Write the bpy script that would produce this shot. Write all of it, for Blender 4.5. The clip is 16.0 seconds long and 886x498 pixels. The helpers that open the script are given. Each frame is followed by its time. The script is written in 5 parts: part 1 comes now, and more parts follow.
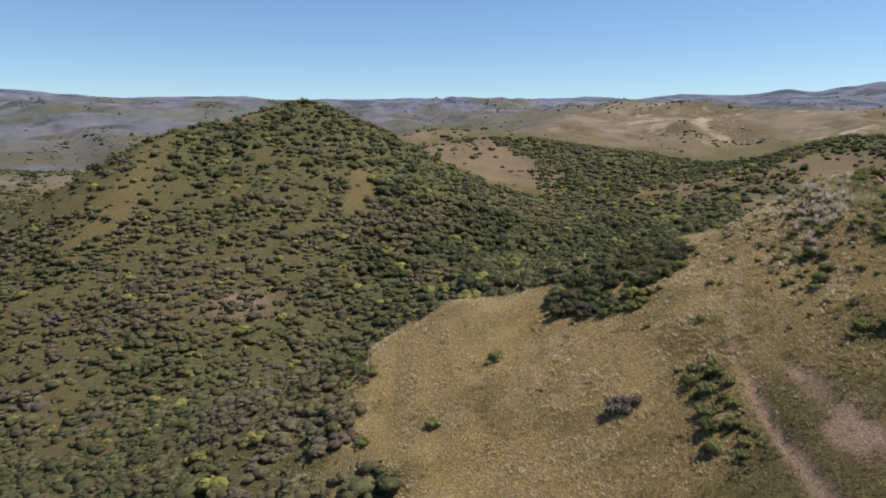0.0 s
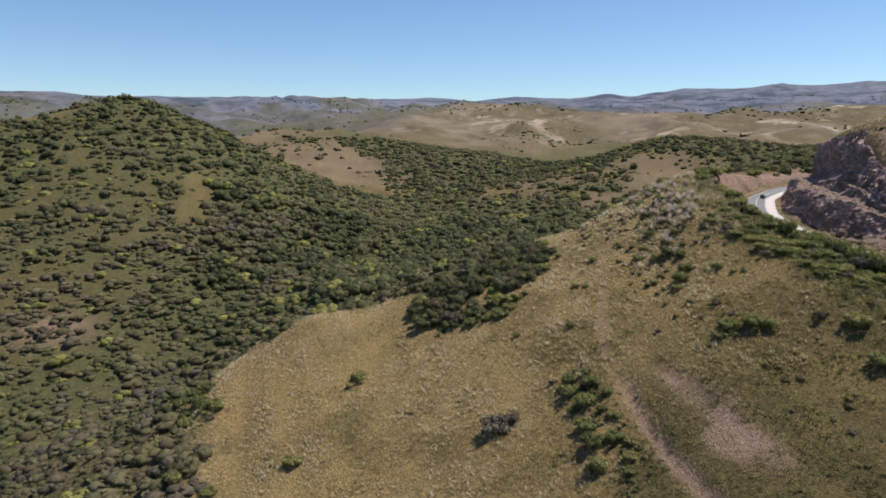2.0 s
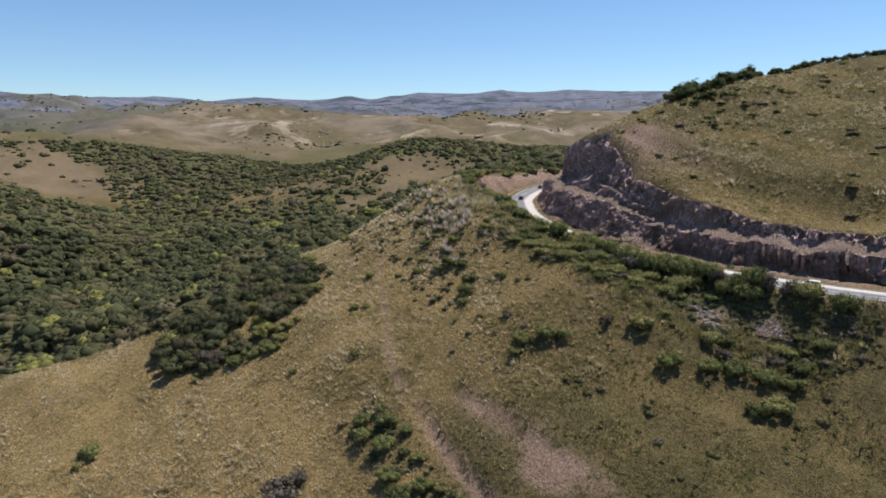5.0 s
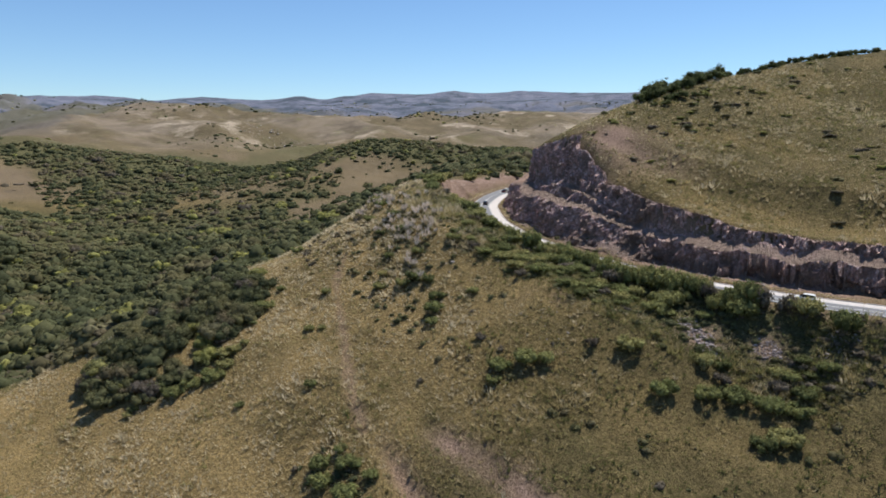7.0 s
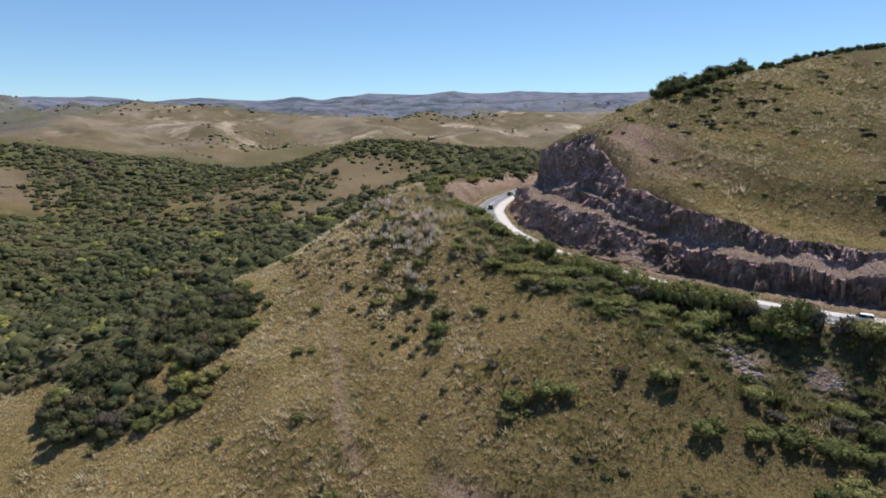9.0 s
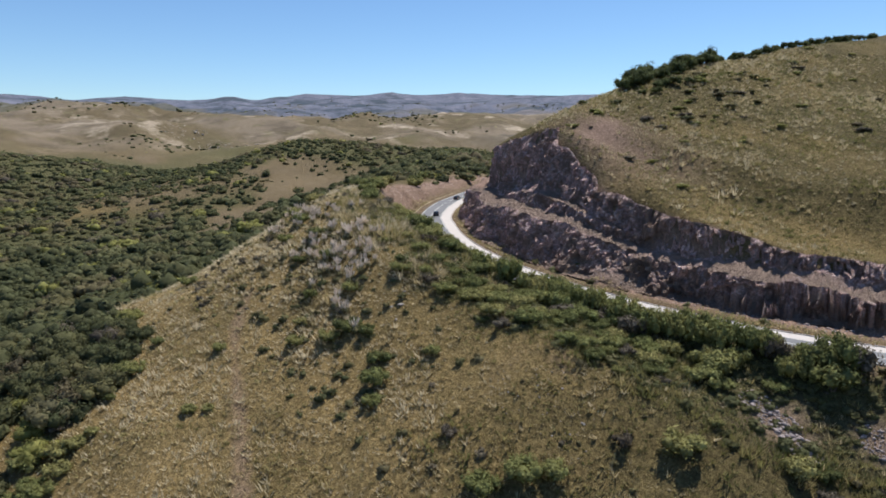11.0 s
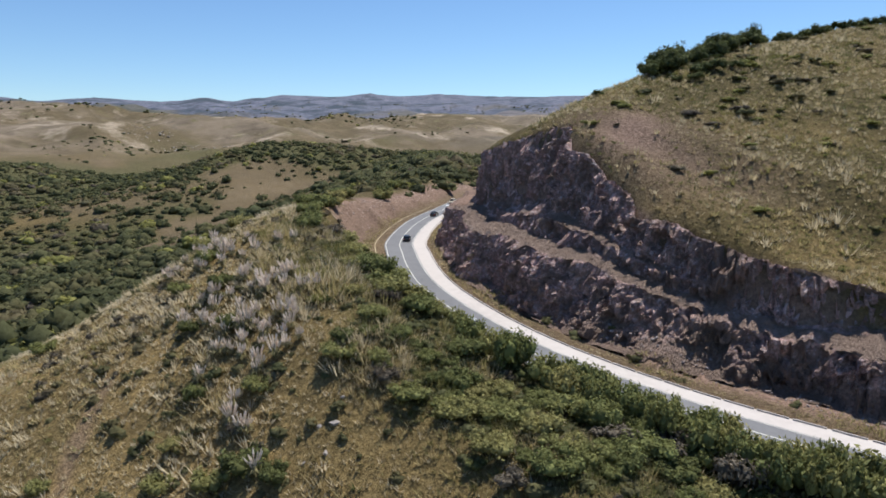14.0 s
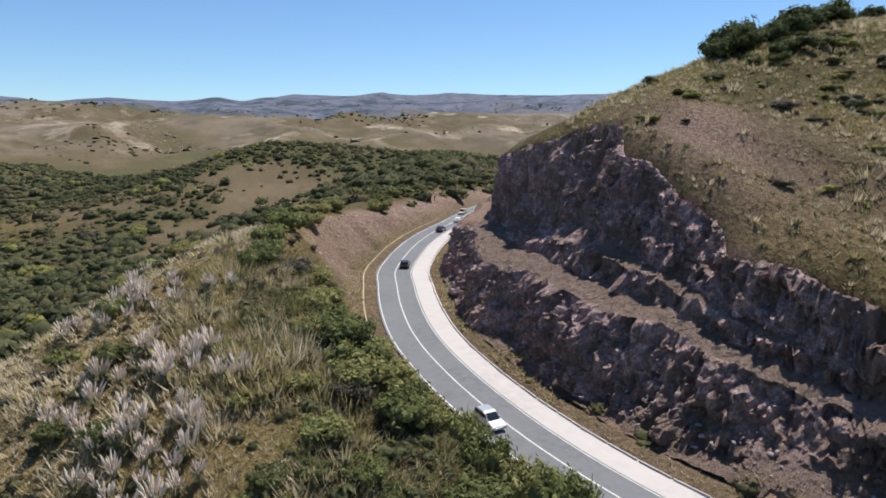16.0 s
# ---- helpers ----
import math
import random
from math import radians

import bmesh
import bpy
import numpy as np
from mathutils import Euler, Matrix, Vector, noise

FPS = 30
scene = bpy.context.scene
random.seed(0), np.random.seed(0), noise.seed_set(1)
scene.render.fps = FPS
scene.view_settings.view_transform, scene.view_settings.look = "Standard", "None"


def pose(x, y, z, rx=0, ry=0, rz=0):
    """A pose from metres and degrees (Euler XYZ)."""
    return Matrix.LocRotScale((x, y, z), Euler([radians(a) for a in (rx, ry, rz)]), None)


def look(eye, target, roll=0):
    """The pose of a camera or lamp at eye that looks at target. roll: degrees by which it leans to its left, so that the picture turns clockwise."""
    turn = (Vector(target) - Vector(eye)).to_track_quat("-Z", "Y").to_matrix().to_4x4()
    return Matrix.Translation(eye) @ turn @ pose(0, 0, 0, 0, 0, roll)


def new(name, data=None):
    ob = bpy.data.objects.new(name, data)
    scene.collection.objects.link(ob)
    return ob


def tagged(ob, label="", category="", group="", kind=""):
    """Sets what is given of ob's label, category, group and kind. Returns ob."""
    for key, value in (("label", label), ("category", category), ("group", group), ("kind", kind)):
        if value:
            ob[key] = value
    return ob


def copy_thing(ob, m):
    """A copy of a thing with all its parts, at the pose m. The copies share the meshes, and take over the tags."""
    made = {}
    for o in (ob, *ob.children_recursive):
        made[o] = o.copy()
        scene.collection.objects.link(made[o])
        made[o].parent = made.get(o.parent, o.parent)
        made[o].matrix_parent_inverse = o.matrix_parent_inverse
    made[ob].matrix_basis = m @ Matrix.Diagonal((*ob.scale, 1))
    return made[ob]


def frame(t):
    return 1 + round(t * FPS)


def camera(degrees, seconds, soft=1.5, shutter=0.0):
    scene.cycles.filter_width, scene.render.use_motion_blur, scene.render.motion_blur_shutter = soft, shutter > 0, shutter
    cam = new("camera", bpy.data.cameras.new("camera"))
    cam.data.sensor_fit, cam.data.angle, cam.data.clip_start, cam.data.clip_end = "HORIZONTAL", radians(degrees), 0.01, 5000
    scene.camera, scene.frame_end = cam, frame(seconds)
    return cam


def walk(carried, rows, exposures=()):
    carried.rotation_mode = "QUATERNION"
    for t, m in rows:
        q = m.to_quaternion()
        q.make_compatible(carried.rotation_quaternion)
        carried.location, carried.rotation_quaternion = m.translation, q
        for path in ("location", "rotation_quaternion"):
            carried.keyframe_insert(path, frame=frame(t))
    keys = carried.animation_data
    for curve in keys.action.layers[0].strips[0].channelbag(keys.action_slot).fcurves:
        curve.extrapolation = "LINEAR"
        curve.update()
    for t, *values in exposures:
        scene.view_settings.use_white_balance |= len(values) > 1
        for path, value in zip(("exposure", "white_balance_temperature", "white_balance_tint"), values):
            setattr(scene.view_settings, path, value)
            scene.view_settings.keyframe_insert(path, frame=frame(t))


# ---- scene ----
cam = camera(67.99, 16.0, soft=1.7)
# seconds, x, y, z, heading, pitch, lean
ROWS = [
    (0.0, 0.00, 0.00, -0.00, -0.00, -9.94, -0.08),
    (0.5, -0.82, 5.09, -0.07, -5.77, -9.92, -0.02),
    (1.0, -1.43, 9.87, -0.09, -10.39, -9.93, 0.04),
    (1.5, -1.85, 14.43, -0.05, -11.98, -9.91, 0.06),
    (2.0, -1.88, 18.90, 0.01, -13.45, -9.92, 0.09),
    (2.5, -1.74, 23.52, 0.08, -19.80, -9.91, 0.03),
    (3.0, -1.67, 28.30, 0.15, -26.93, -9.84, -0.03),
    (3.5, -1.04, 32.44, 0.22, -30.75, -9.82, -0.04),
    (4.0, -0.28, 36.48, 0.34, -33.26, -9.80, 0.00),
    (6.5, 7.98, 55.67, 0.75, -37.61, -9.70, 0.00),
    (7.0, 10.13, 59.63, 0.89, -39.30, -9.69, 0.02),
    (7.5, 12.28, 63.03, 0.98, -39.42, -9.69, -0.03),
    (8.0, 14.70, 66.64, 0.98, -39.43, -9.67, -0.05),
    (8.5, 17.13, 70.00, 0.83, -39.43, -9.66, -0.08),
    (9.0, 20.61, 74.75, 0.52, -39.45, -9.64, -0.10),
    (9.5, 25.57, 81.11, 0.03, -39.97, -9.63, -0.11),
    (12.0, 53.50, 111.10, -1.91, -46.58, -9.34, 0.19),
    (12.5, 59.50, 116.61, -1.77, -46.55, -9.30, 0.17),
    (13.0, 66.09, 122.74, -1.54, -46.52, -9.29, 0.10),
    (13.5, 72.07, 128.18, -1.40, -46.47, -9.31, 0.05),
    (14.0, 78.39, 133.80, -1.28, -46.41, -9.32, 0.02),
    (14.5, 84.82, 139.46, -1.13, -46.34, -9.34, 0.00),
    (15.0, 91.45, 145.31, -0.98, -46.26, -9.36, -0.04),
    (15.5, 97.27, 150.59, -0.92, -45.40, -9.38, -0.08),
    (16.0, 103.83, 156.48, -0.80, -45.31, -9.39, -0.09),
]
walk(cam, [(t, pose(x, y, z, 90 + p, 0, h) @ pose(0, 0, 0, 0, 0, lean)) for t, x, y, z, h, p, lean in ROWS],
     [(0.0, 0.28, 6400.0, 13.0), (4.0, 0.28, 6350.0, 12.5), (7.0, 0.30, 6200.0, 10.0), (16.0, 0.30, 6150.0, 10.5)])

# ---- light ----
SUN_AZ, SUN_EL = 8.0, 64.0          # degrees: heading from +x towards +y; elevation
sun_dir = Vector((math.cos(radians(SUN_AZ)) * math.cos(radians(SUN_EL)), math.sin(radians(SUN_AZ)) * math.cos(radians(SUN_EL)), math.sin(radians(SUN_EL))))
world = bpy.data.worlds.new("world")
world.use_nodes = True
scene.world = world
wn = world.node_tree.nodes
sky = wn.new("ShaderNodeTexSky")
sky.sky_type = "NISHITA"
sky.sun_disc = False
sky.sun_elevation = radians(SUN_EL)
sky.sun_rotation = radians(90 - SUN_AZ)
sky.altitude = 900
sky.air_density = 1.0
sky.dust_density = 0.0
sky.ozone_density = 1.2
wn["Background"].inputs["Strength"].default_value = 0.090
air = wn.new("ShaderNodeMix")
air.data_type, air.blend_type = "RGBA", "MULTIPLY"
air.inputs["Factor"].default_value = 1.0
air.inputs["B"].default_value = (0.82, 0.98, 1.12, 1.0)
world.node_tree.links.new(sky.outputs["Color"], air.inputs["A"])
world.node_tree.links.new(air.outputs["Result"], wn["Background"].inputs["Color"])
sun = new("sun", bpy.data.lights.new("sun", "SUN"))
sun.data.energy = 4.9
sun.data.angle = radians(0.55)
sun.data.color = (1.0, 0.94, 0.83)
sun.matrix_basis = look(sun_dir * 900, (0, 0, 0))

# ---- land form ----


def lattice(ix, iy, seed):
    """Repeatable noise from -1 to 1 at whole-number places."""
    n = (ix * 374761393 + iy * 668265263 + seed * 974711) & 0x7FFFFFFF
    n = ((n ^ (n >> 13)) * 1274126177) & 0x7FFFFFFF
    return ((n ^ (n >> 16)) & 0xFFFF) / 32767.5 - 1.0


def value_noise(x, y, seed):
    fx, fy = np.floor(x), np.floor(y)
    ix, iy = fx.astype(np.int64), fy.astype(np.int64)
    u, v = x - fx, y - fy
    u, v = u * u * u * (u * (u * 6 - 15) + 10), v * v * v * (v * (v * 6 - 15) + 10)
    a, b = lattice(ix, iy, seed), lattice(ix + 1, iy, seed)
    c, d = lattice(ix, iy + 1, seed), lattice(ix + 1, iy + 1, seed)
    return (a * (1 - u) + b * u) * (1 - v) + (c * (1 - u) + d * u) * v


def fbm(x, y, scale, octaves=4, seed=0):
    """Layered noise, about -1 to 1; scale is the largest feature in metres."""
    out, amp, tot = 0.0, 1.0, 0.0
    for k in range(octaves):
        out = out + amp * value_noise(x / scale * 2 ** k + 17.3 * k, y / scale * 2 ** k - 9.1 * k, seed + k)
        tot += amp
        amp *= 0.5
    return out / tot * 1.6


def smooth(lo, hi, v):
    t = np.clip((v - lo) / (hi - lo), 0, 1)
    return t * t * (3 - 2 * t)


def spline(points, step=6.0):
    """A smooth line through the points, resampled."""
    p = np.array(points, float)
    p = np.vstack([2 * p[0] - p[1], p, 2 * p[-1] - p[-2]])
    out = []
    for i in range(1, len(p) - 2):
        n = max(2, int(np.linalg.norm(p[i + 1] - p[i]) / step))
        t = np.linspace(0, 1, n, endpoint=False)[:, None]
        a, b, c, d = p[i - 1], p[i], p[i + 1], p[i + 2]
        out.append(0.5 * (2 * b + (c - a) * t + (2 * a - 5 * b + 4 * c - d) * t * t + (3 * b - a - 3 * c + d) * t ** 3))
    return np.vstack(out + [p[-2:-1]])


def along(line, x, y):
    """Nearest place on a line: distance, signed side (left positive), height there, length along it."""
    best = np.full(x.shape, 1e18)
    side, zz, ss = np.zeros(x.shape), np.zeros(x.shape), np.zeros(x.shape)
    s0 = 0.0
    for a, b in zip(line[:-1], line[1:]):
        dx, dy = b[0] - a[0], b[1] - a[1]
        l2 = dx * dx + dy * dy + 1e-9
        t = np.clip(((x - a[0]) * dx + (y - a[1]) * dy) / l2, 0, 1)
        ex, ey = x - a[0] - t * dx, y - a[1] - t * dy
        d2 = ex * ex + ey * ey
        m = d2 < best
        best = np.where(m, d2, best)
        side = np.where(m, dx * ey - dy * ex, side)
        zz = np.where(m, a[2] + t * (b[2] - a[2]), zz)
        ss = np.where(m, s0 + t * math.sqrt(l2), ss)
        s0 += math.sqrt(l2)
    d = np.sqrt(best)
    return d, np.where(side >= 0, 1.0, -1.0), zz, ss


def ridge(x, y, points, left, right, r, step, reach=1e9):
    """A ridge along a crest line with a rounded top, its two side slopes, and a steeper fall past its reach."""
    d, sgn, z, _ = along(spline(points, step), x, y)
    slope = np.where(sgn > 0, left, right)
    return z - slope * (np.sqrt(d * d + r * r) - r) - 0.7 * np.maximum(d - reach, 0)


def hill(x, y, points, slope, r, step):
    """A hill whose sides fall evenly from the whole of its crest line."""
    out = np.full(x.shape, -1e9)
    for cx, cy, cz in spline(points, step):
        out = np.maximum(out, cz - slope * (np.sqrt((x - cx) ** 2 + (y - cy) ** 2 + r * r) - r))
    return out


# crest lines: places of the crest with heights, slope to the left, slope to the right, roundness
CREST = [(380, 426, -14.0), (300, 352, -14.5), (212, 300, -17.0), (177, 268, -14.0), (150, 246, -14.6), (138, 222, -18.0), (131, 200, -23.8), (128, 180, -30.5), (128, 160, -31.5), (131, 143, -39.2), (136, 122, -48.6), (145, 95, -55.5), (160, 60, -66.0)]
NOSE = [(126, 205, -29.2), (103, 206, -49.5), (80, 204, -50.6), (60, 205, -65.5), (30, 206, -77.6), (5, 206, -91.0), (-40, 200, -112.0), (-120, 200, -139.6)]
SOUTH_RIB = [(122, 150, -44.0), (98, 142, -52.0), (75, 145, -62.5), (48, 150, -76.0), (10, 145, -92.5), (-60, 120, -110.0)]
SPUR = [(100, 262, -42.0), (65, 264, -49.5), (30, 264, -64.0), (0, 260, -67.5), (-30, 262, -86.0), (-75, 290, -115.6), (-150, 335, -150.0)]
PEAK = [(-297, 475, -105.4), (-278, 560, -63.6), (-280, 680, -3), (-215, 755, 20), (-161, 785, 28.7), (-105, 790, 9.9), (-57, 788, -20.9), (11, 780, -54.7), (80, 750, -96.2)]
PEAK_LEFT, PEAK_RIGHT = PEAK[:5], PEAK[4:]
PEAK_RIB = [(-161, 785, 26.8), (-120, 690, -29.0), (-85, 590, -88.5), (-70, 510, -110.7)]
BROWN = [(-420, 1250, -40.0), (-260, 1180, -12.0), (-120, 1143, -2.0), (66, 1148, 14.1), (165, 1088, -6.6), (262, 940, -28.1), (355, 823, -39.5)]
BEIGE = [(270, 1360, -3.8), (400, 1700, 40), (547, 1886, 65.7), (720, 1700, 56.8), (900, 1500, 46.2), (1300, 1450, 58), (1800, 1400, 80)]
BEIGE_LEFT, BEIGE_RIGHT = BEIGE[:3], BEIGE[2:]
KNOLL = [(395, 705, -18.2), (452, 735, -5.4), (520, 650, -9.1), (520, 565, -12.0), (430, 470, -14.0), (380, 426, -18.5)]
HEADLAND = [(182, 212, -11.5), (192, 206, 1.4), (227, 208, 13.0), (256, 203, 21.6), (300, 191, 31.2), (340, 178, 38.8), (420, 152, 47.0), (560, 120, 60.0)]
FLANK = [(256, 200, 13.6), (262, 165, 7.2), (270, 120, 2.8), (280, 70, -12.0)]
SHOULDER = [(190, 172, -15.5), (183, 156, -19.2), (182, 143, -21.4), (185, 125, -22.6), (193, 105, -23.6), (207, 85, -25.0)]
STREAM = [(-500, 250, -215.0), (-250, 360, -178.0), (-110, 440, -143.4), (-30, 500, -102.6), (60, 550, -103.4), (130, 630, -88.9), (195, 700, -95.7), (300, 900, -59.8), (420, 1020, -49.5), (700, 1150, -40.0)]

# eroded gullies on the slope below the ridge, and the trail along it
GULLY = [(77.5, 162, 0), (74.2, 147, 0), (72.5, 133, 0), (72.3, 121, 0), (71.5, 100, 0)]
GULLY_EAST = [(83.4, 155, 0), (85, 142, 0), (85.6, 130, 0), (86, 114, 0)]
TRAIL = [(76.5, 166, 0), (81, 178, 0), (86.5, 189, 0), (93, 202, 0), (101, 218, 0), (110, 228, 0)]

CRESTS = {"crest": CREST, "nose": NOSE, "south_rib": SOUTH_RIB, "spur": SPUR, "peak_left": PEAK_LEFT, "peak_right": PEAK_RIGHT, "peak_rib": PEAK_RIB, "brown": BROWN, "beige_left": BEIGE_LEFT, "beige_right": BEIGE_RIGHT,
          "knoll": KNOLL, "headland": HEADLAND, "flank": FLANK, "shoulder": SHOULDER}
# slope to the left, slope to the right, roundness, step, reach
SLOPES = {"crest": (0.34, 0.64, 7, 5, 260),
          "nose": (0.29, 0.50, 14, 6, 80),
          "south_rib": (0.18, 0.25, 14, 8, 80),
          "spur": (0.26, 0.50, 12, 10, 85),
          "peak_left": (0.60, 0.60, 22, 12, 400),
          "peak_right": (0.60, 0.60, 22, 12, 400),
          "peak_rib": (0.44, 0.44, 25, 12, 300),
          "brown": (0.30, 0.30, 40, 40, 500),
          "beige_left": (0.165, 0.165, 120, 30, 900),
          "beige_right": (0.165, 0.165, 120, 30, 900),
          "knoll": (0.30, 0.30, 25, 25, 250),
          "headland": (0.52, 0.56, 12, 8, 60),
          "flank": (0.30, 0.38, 20, 15, 60),
          "shoulder": (0.25, 0.30, 8, 8, 30)}

# road centre line
ROAD = [(430, 330), (345, 322), (285, 309), (238, 286), (213, 272.3), (190.5, 255.3), (180.9, 244.5), (172.4, 233.6), (165.4, 223), (160.2, 212.4), (156.2, 201.8),
        (153.3, 191.2), (151.8, 180.4), (151.6, 169.8), (152.4, 159.3), (153.9, 149), (155.6, 138.8), (157.8, 128.4), (160.7, 118.1), (164.1, 108), (170, 96),
        (185, 80), (210, 66), (250, 55)]


def road_height(y):
    return np.interp(y, [50, 110, 140, 160, 190, 250, 285, 330], [-36.2, -35.2, -34.5, -33.2, -30.8, -26.5, -24.2, -22.0])


ROAD_LINE = spline([(x, y, float(road_height(y))) for x, y in ROAD], 3.0)
VERGE_R, VERGE_L = 9.4, 5.2


def skyline(az):
    """Height angle of the far ranges by heading, in degrees."""
    bumps = 0.05 * value_noise(az / 2.1, az * 0 + 5.3, 14) + 0.03 * value_noise(az / 0.7, az * 0 + 2.3, 15)
    return bumps + np.interp(-az, [-50, -33, -30.5, -28, -24, -20, -16, -12, -10.6, -6.5, -4, 0, 3.3, 6.7, 12.6, 15.3, 16.2, 19.5, 23.9, 25.5, 27.1, 28.3, 29, 29.9, 31.8, 33, 36.6, 39.8, 42.6, 45.3, 50, 54, 57, 75],
                             [2.3, 2.2, 2.28, 2.03, 2.45, 2.59, 2.63, 2.22, 2.26, 2.54, 2.57, 2.54, 2.59, 2.41, 2.66, 2.42, 2.41, 2.74, 2.5, 2.68, 2.99, 2.68, 2.67, 2.83, 3.38, 3.55, 3.42, 3.76, 3.55, 3.72, 3.5, 3.5, 3.35, 3.2])


def natural(x, y):
    r = np.hypot(x, y)
    az = np.degrees(np.arctan2(-x, y))
    d, _, z, _ = along(spline(STREAM, 40), x, y)
    floor = z + 0.10 * d
    far = np.interp(r, [0, 700, 1100, 1500, 1900, 2300, 3000, 3600, 4200, 7000], [-140, -130, -75, -38, -2, 42, 92, 135, 0, 0])
    top = np.tan(np.radians(skyline(az))) * 4250
    far = np.where(r > 3600, 135 + (top - 135) * smooth(3600, 4200, r) - 500 * smooth(4300, 4900, r), far)
    far = far + smooth(1300, 2600, r) * (1 - 0.92 * smooth(3500, 4150, r)) * (34 * fbm(x, y, 620, 5, 3) + 22 * (0.5 - np.abs(fbm(x, y, 330, 4, 9))))
    floor = np.where(r > 900, np.maximum(np.minimum(floor, far + 25), far), np.minimum(floor, -40 + 0 * floor))
    parts = [floor]
    for name, (l, rr, rad, st, reach) in SLOPES.items():
        if l == rr:
            parts.append(hill(x, y, CRESTS[name], l, rad, st))
        else:
            one = ridge(x, y, CRESTS[name], l, rr, rad, st, reach)
            if name == "south_rib":                      # evens out where the rib turns
                w = smooth(62, 96, y)
                one = w * one + (1 - w) * hill(x, y, CRESTS[name], 0.30, rad, st)
            parts.append(one)
    k = 5.0 + 6.0 * smooth(500, 1200, r)
    m = np.max(parts, axis=0)
    h = m + k * np.log(sum(np.exp(np.clip((p - m) / k, -40, 0)) for p in parts)) - 1.5
    near = 1 - smooth(500, 1200, r)
    worn = smooth(92, 104, y) * smooth(164, 152, y)
    h = h - worn * (1.5 * np.exp(-(along(spline(GULLY, 6), x, y)[0] / 1.5) ** 2) + 0.6 * np.exp(-(along(spline(GULLY_EAST, 6), x, y)[0] / 2.2) ** 2))
    roll = 0.55 - np.abs(fbm(x, y, 300, 4, 37))
    h = h + smooth(1000, 1350, r) * (1 - smooth(3000, 3600, r)) * (26 * roll + 9 * fbm(x, y, 120, 3, 39))
    h = h + near * (0.9 * fbm(x, y, 34, 4, 21)) + smooth(350, 800, r) * (3.5 * fbm(x, y, 120, 4, 31))
    return h


def cut_lines(s):
    """Distances from the centre line of the rock's foot and of the lower face's top, along the road."""
    foot = np.interp(s, [270, 320, 350, 366, 390], [9.6, 9.8, 10.6, 13.4, 15.0])
    top = np.interp(s, [270, 320, 340, 352, 366], [13.8, 14.6, 17.4, 18.2, 16.4])
    return foot, top


def rim_line(s):
    """Distance from the centre line at which the cutting meets the hillside, along the road."""
    return np.interp(s, [258, 268, 277, 283, 290, 297, 305, 310, 318, 330, 340, 347, 356, 366, 430],
                     [21.0, 22.0, 25.0, 27.4, 29.8, 30.4, 29.4, 28.2, 27.3, 26.6, 24.8, 24.2, 23.2, 22.8, 22.8])


def cut_profile(off, zr, s, nat):
    """The benched rock cutting: height against distance from the road's centre line on its uphill side."""
    foot, top = cut_lines(s)
    wob = 1.2 * value_noise(s / 9.0, off / 14.0 + 3.1, 51) + 0.8 * value_noise(s / 4.3, off / 5.0, 52)
    o = off + wob * smooth(8, 11, off)
    ledge = np.interp(s, [262, 290, 305, 325, 345, 366], [10.0, 9.4, 9.8, 10.0, 9.0, 7.4]) + 1.0 * value_noise(s / 10.0, off / 9.0 + 8.1, 53)
    low = smooth(350, 364, s)
    h = np.where(o < foot, 0.15 + 0 * o, 0.15 + 0.8 * (o - foot))
    rise = np.clip((o - foot - 0.7) / np.maximum(top - foot - 0.7, 0.5), 0, 1.2)
    apron = 0.85 * smooth(326, 342, s) * smooth(378, 366, s)
    rise = rise + apron * (np.where(rise < 0.6, 0.62 * rise, 0.372 + 1.57 * (rise - 0.6)) - rise)
    h = np.where(o > foot + 0.7, 0.7 + (ledge - 1.7) * rise, h)
    h = np.where(o > top, ledge - 1.0 + (1.0 + 0.6 * low) * (o - top) / np.maximum(20.4 - top, 0.5), h)
    u = np.clip((o - 20.4) / np.maximum(rim_line(s) - 20.4, 0.8), 0, 1)
    step = np.interp(u, [0, 0.10, 0.42, 0.52, 0.72, 0.80, 1], [0, 0.30, 0.39, 0.66, 0.75, 0.92, 1])
    step = step * (1 - low) + low * np.interp(u, [0, 0.45, 0.80, 1], [0, 0.18, 0.92, 1])
    base = ledge + 0.6 * low
    h = np.where(o > 20.4, base + step * np.maximum(nat - zr - base, 0.3), h)
    h = np.where(o > rim_line(s), nat - zr + 6.0 * (o - rim_line(s)), h)
    return zr + h


def bank_profile(off, zr, s):
    """The earth cutting on the outer side, with its wide verge."""
    wob = 0.9 * value_noise(s / 9.0, off * 0 + 1.7, 61) + 1.0 * value_noise(s / 3.6, off / 5.0, 62)
    wide = 3.2 + 3.6 * smooth(90, 200, s_from_north(s))
    return zr + np.interp(off + wob - wide, [0, VERGE_L, VERGE_L + 10, 80], [0, 0.1, 12.0, 400])


def s_from_north(s):
    return np.clip(260 - s, 0, 400)


def ground(x, y, rough=True):
    """Height of the finished ground, with the road's cuttings and fills."""
    h = natural(x, y)
    d, side, zr, s = along(ROAD_LINE, x, y)
    right = side < 0                                  # the line runs from the far end towards us: its left is the inside
    inside = side > 0
    cut = np.where(inside, cut_profile(d, zr, s, h), bank_profile(d, zr, s))
    fill = zr - 0.62 * np.maximum(d - np.where(inside, VERGE_R, VERGE_L + 1.0), 0)
    z = np.maximum(np.minimum(h, cut), fill)
    bed = d < np.where(inside, 7.0, 4.2)
    return np.where(bed, zr - 0.25, z)


def height(x, y):
    return float(ground(np.array([float(x)]), np.array([float(y)]))[0])

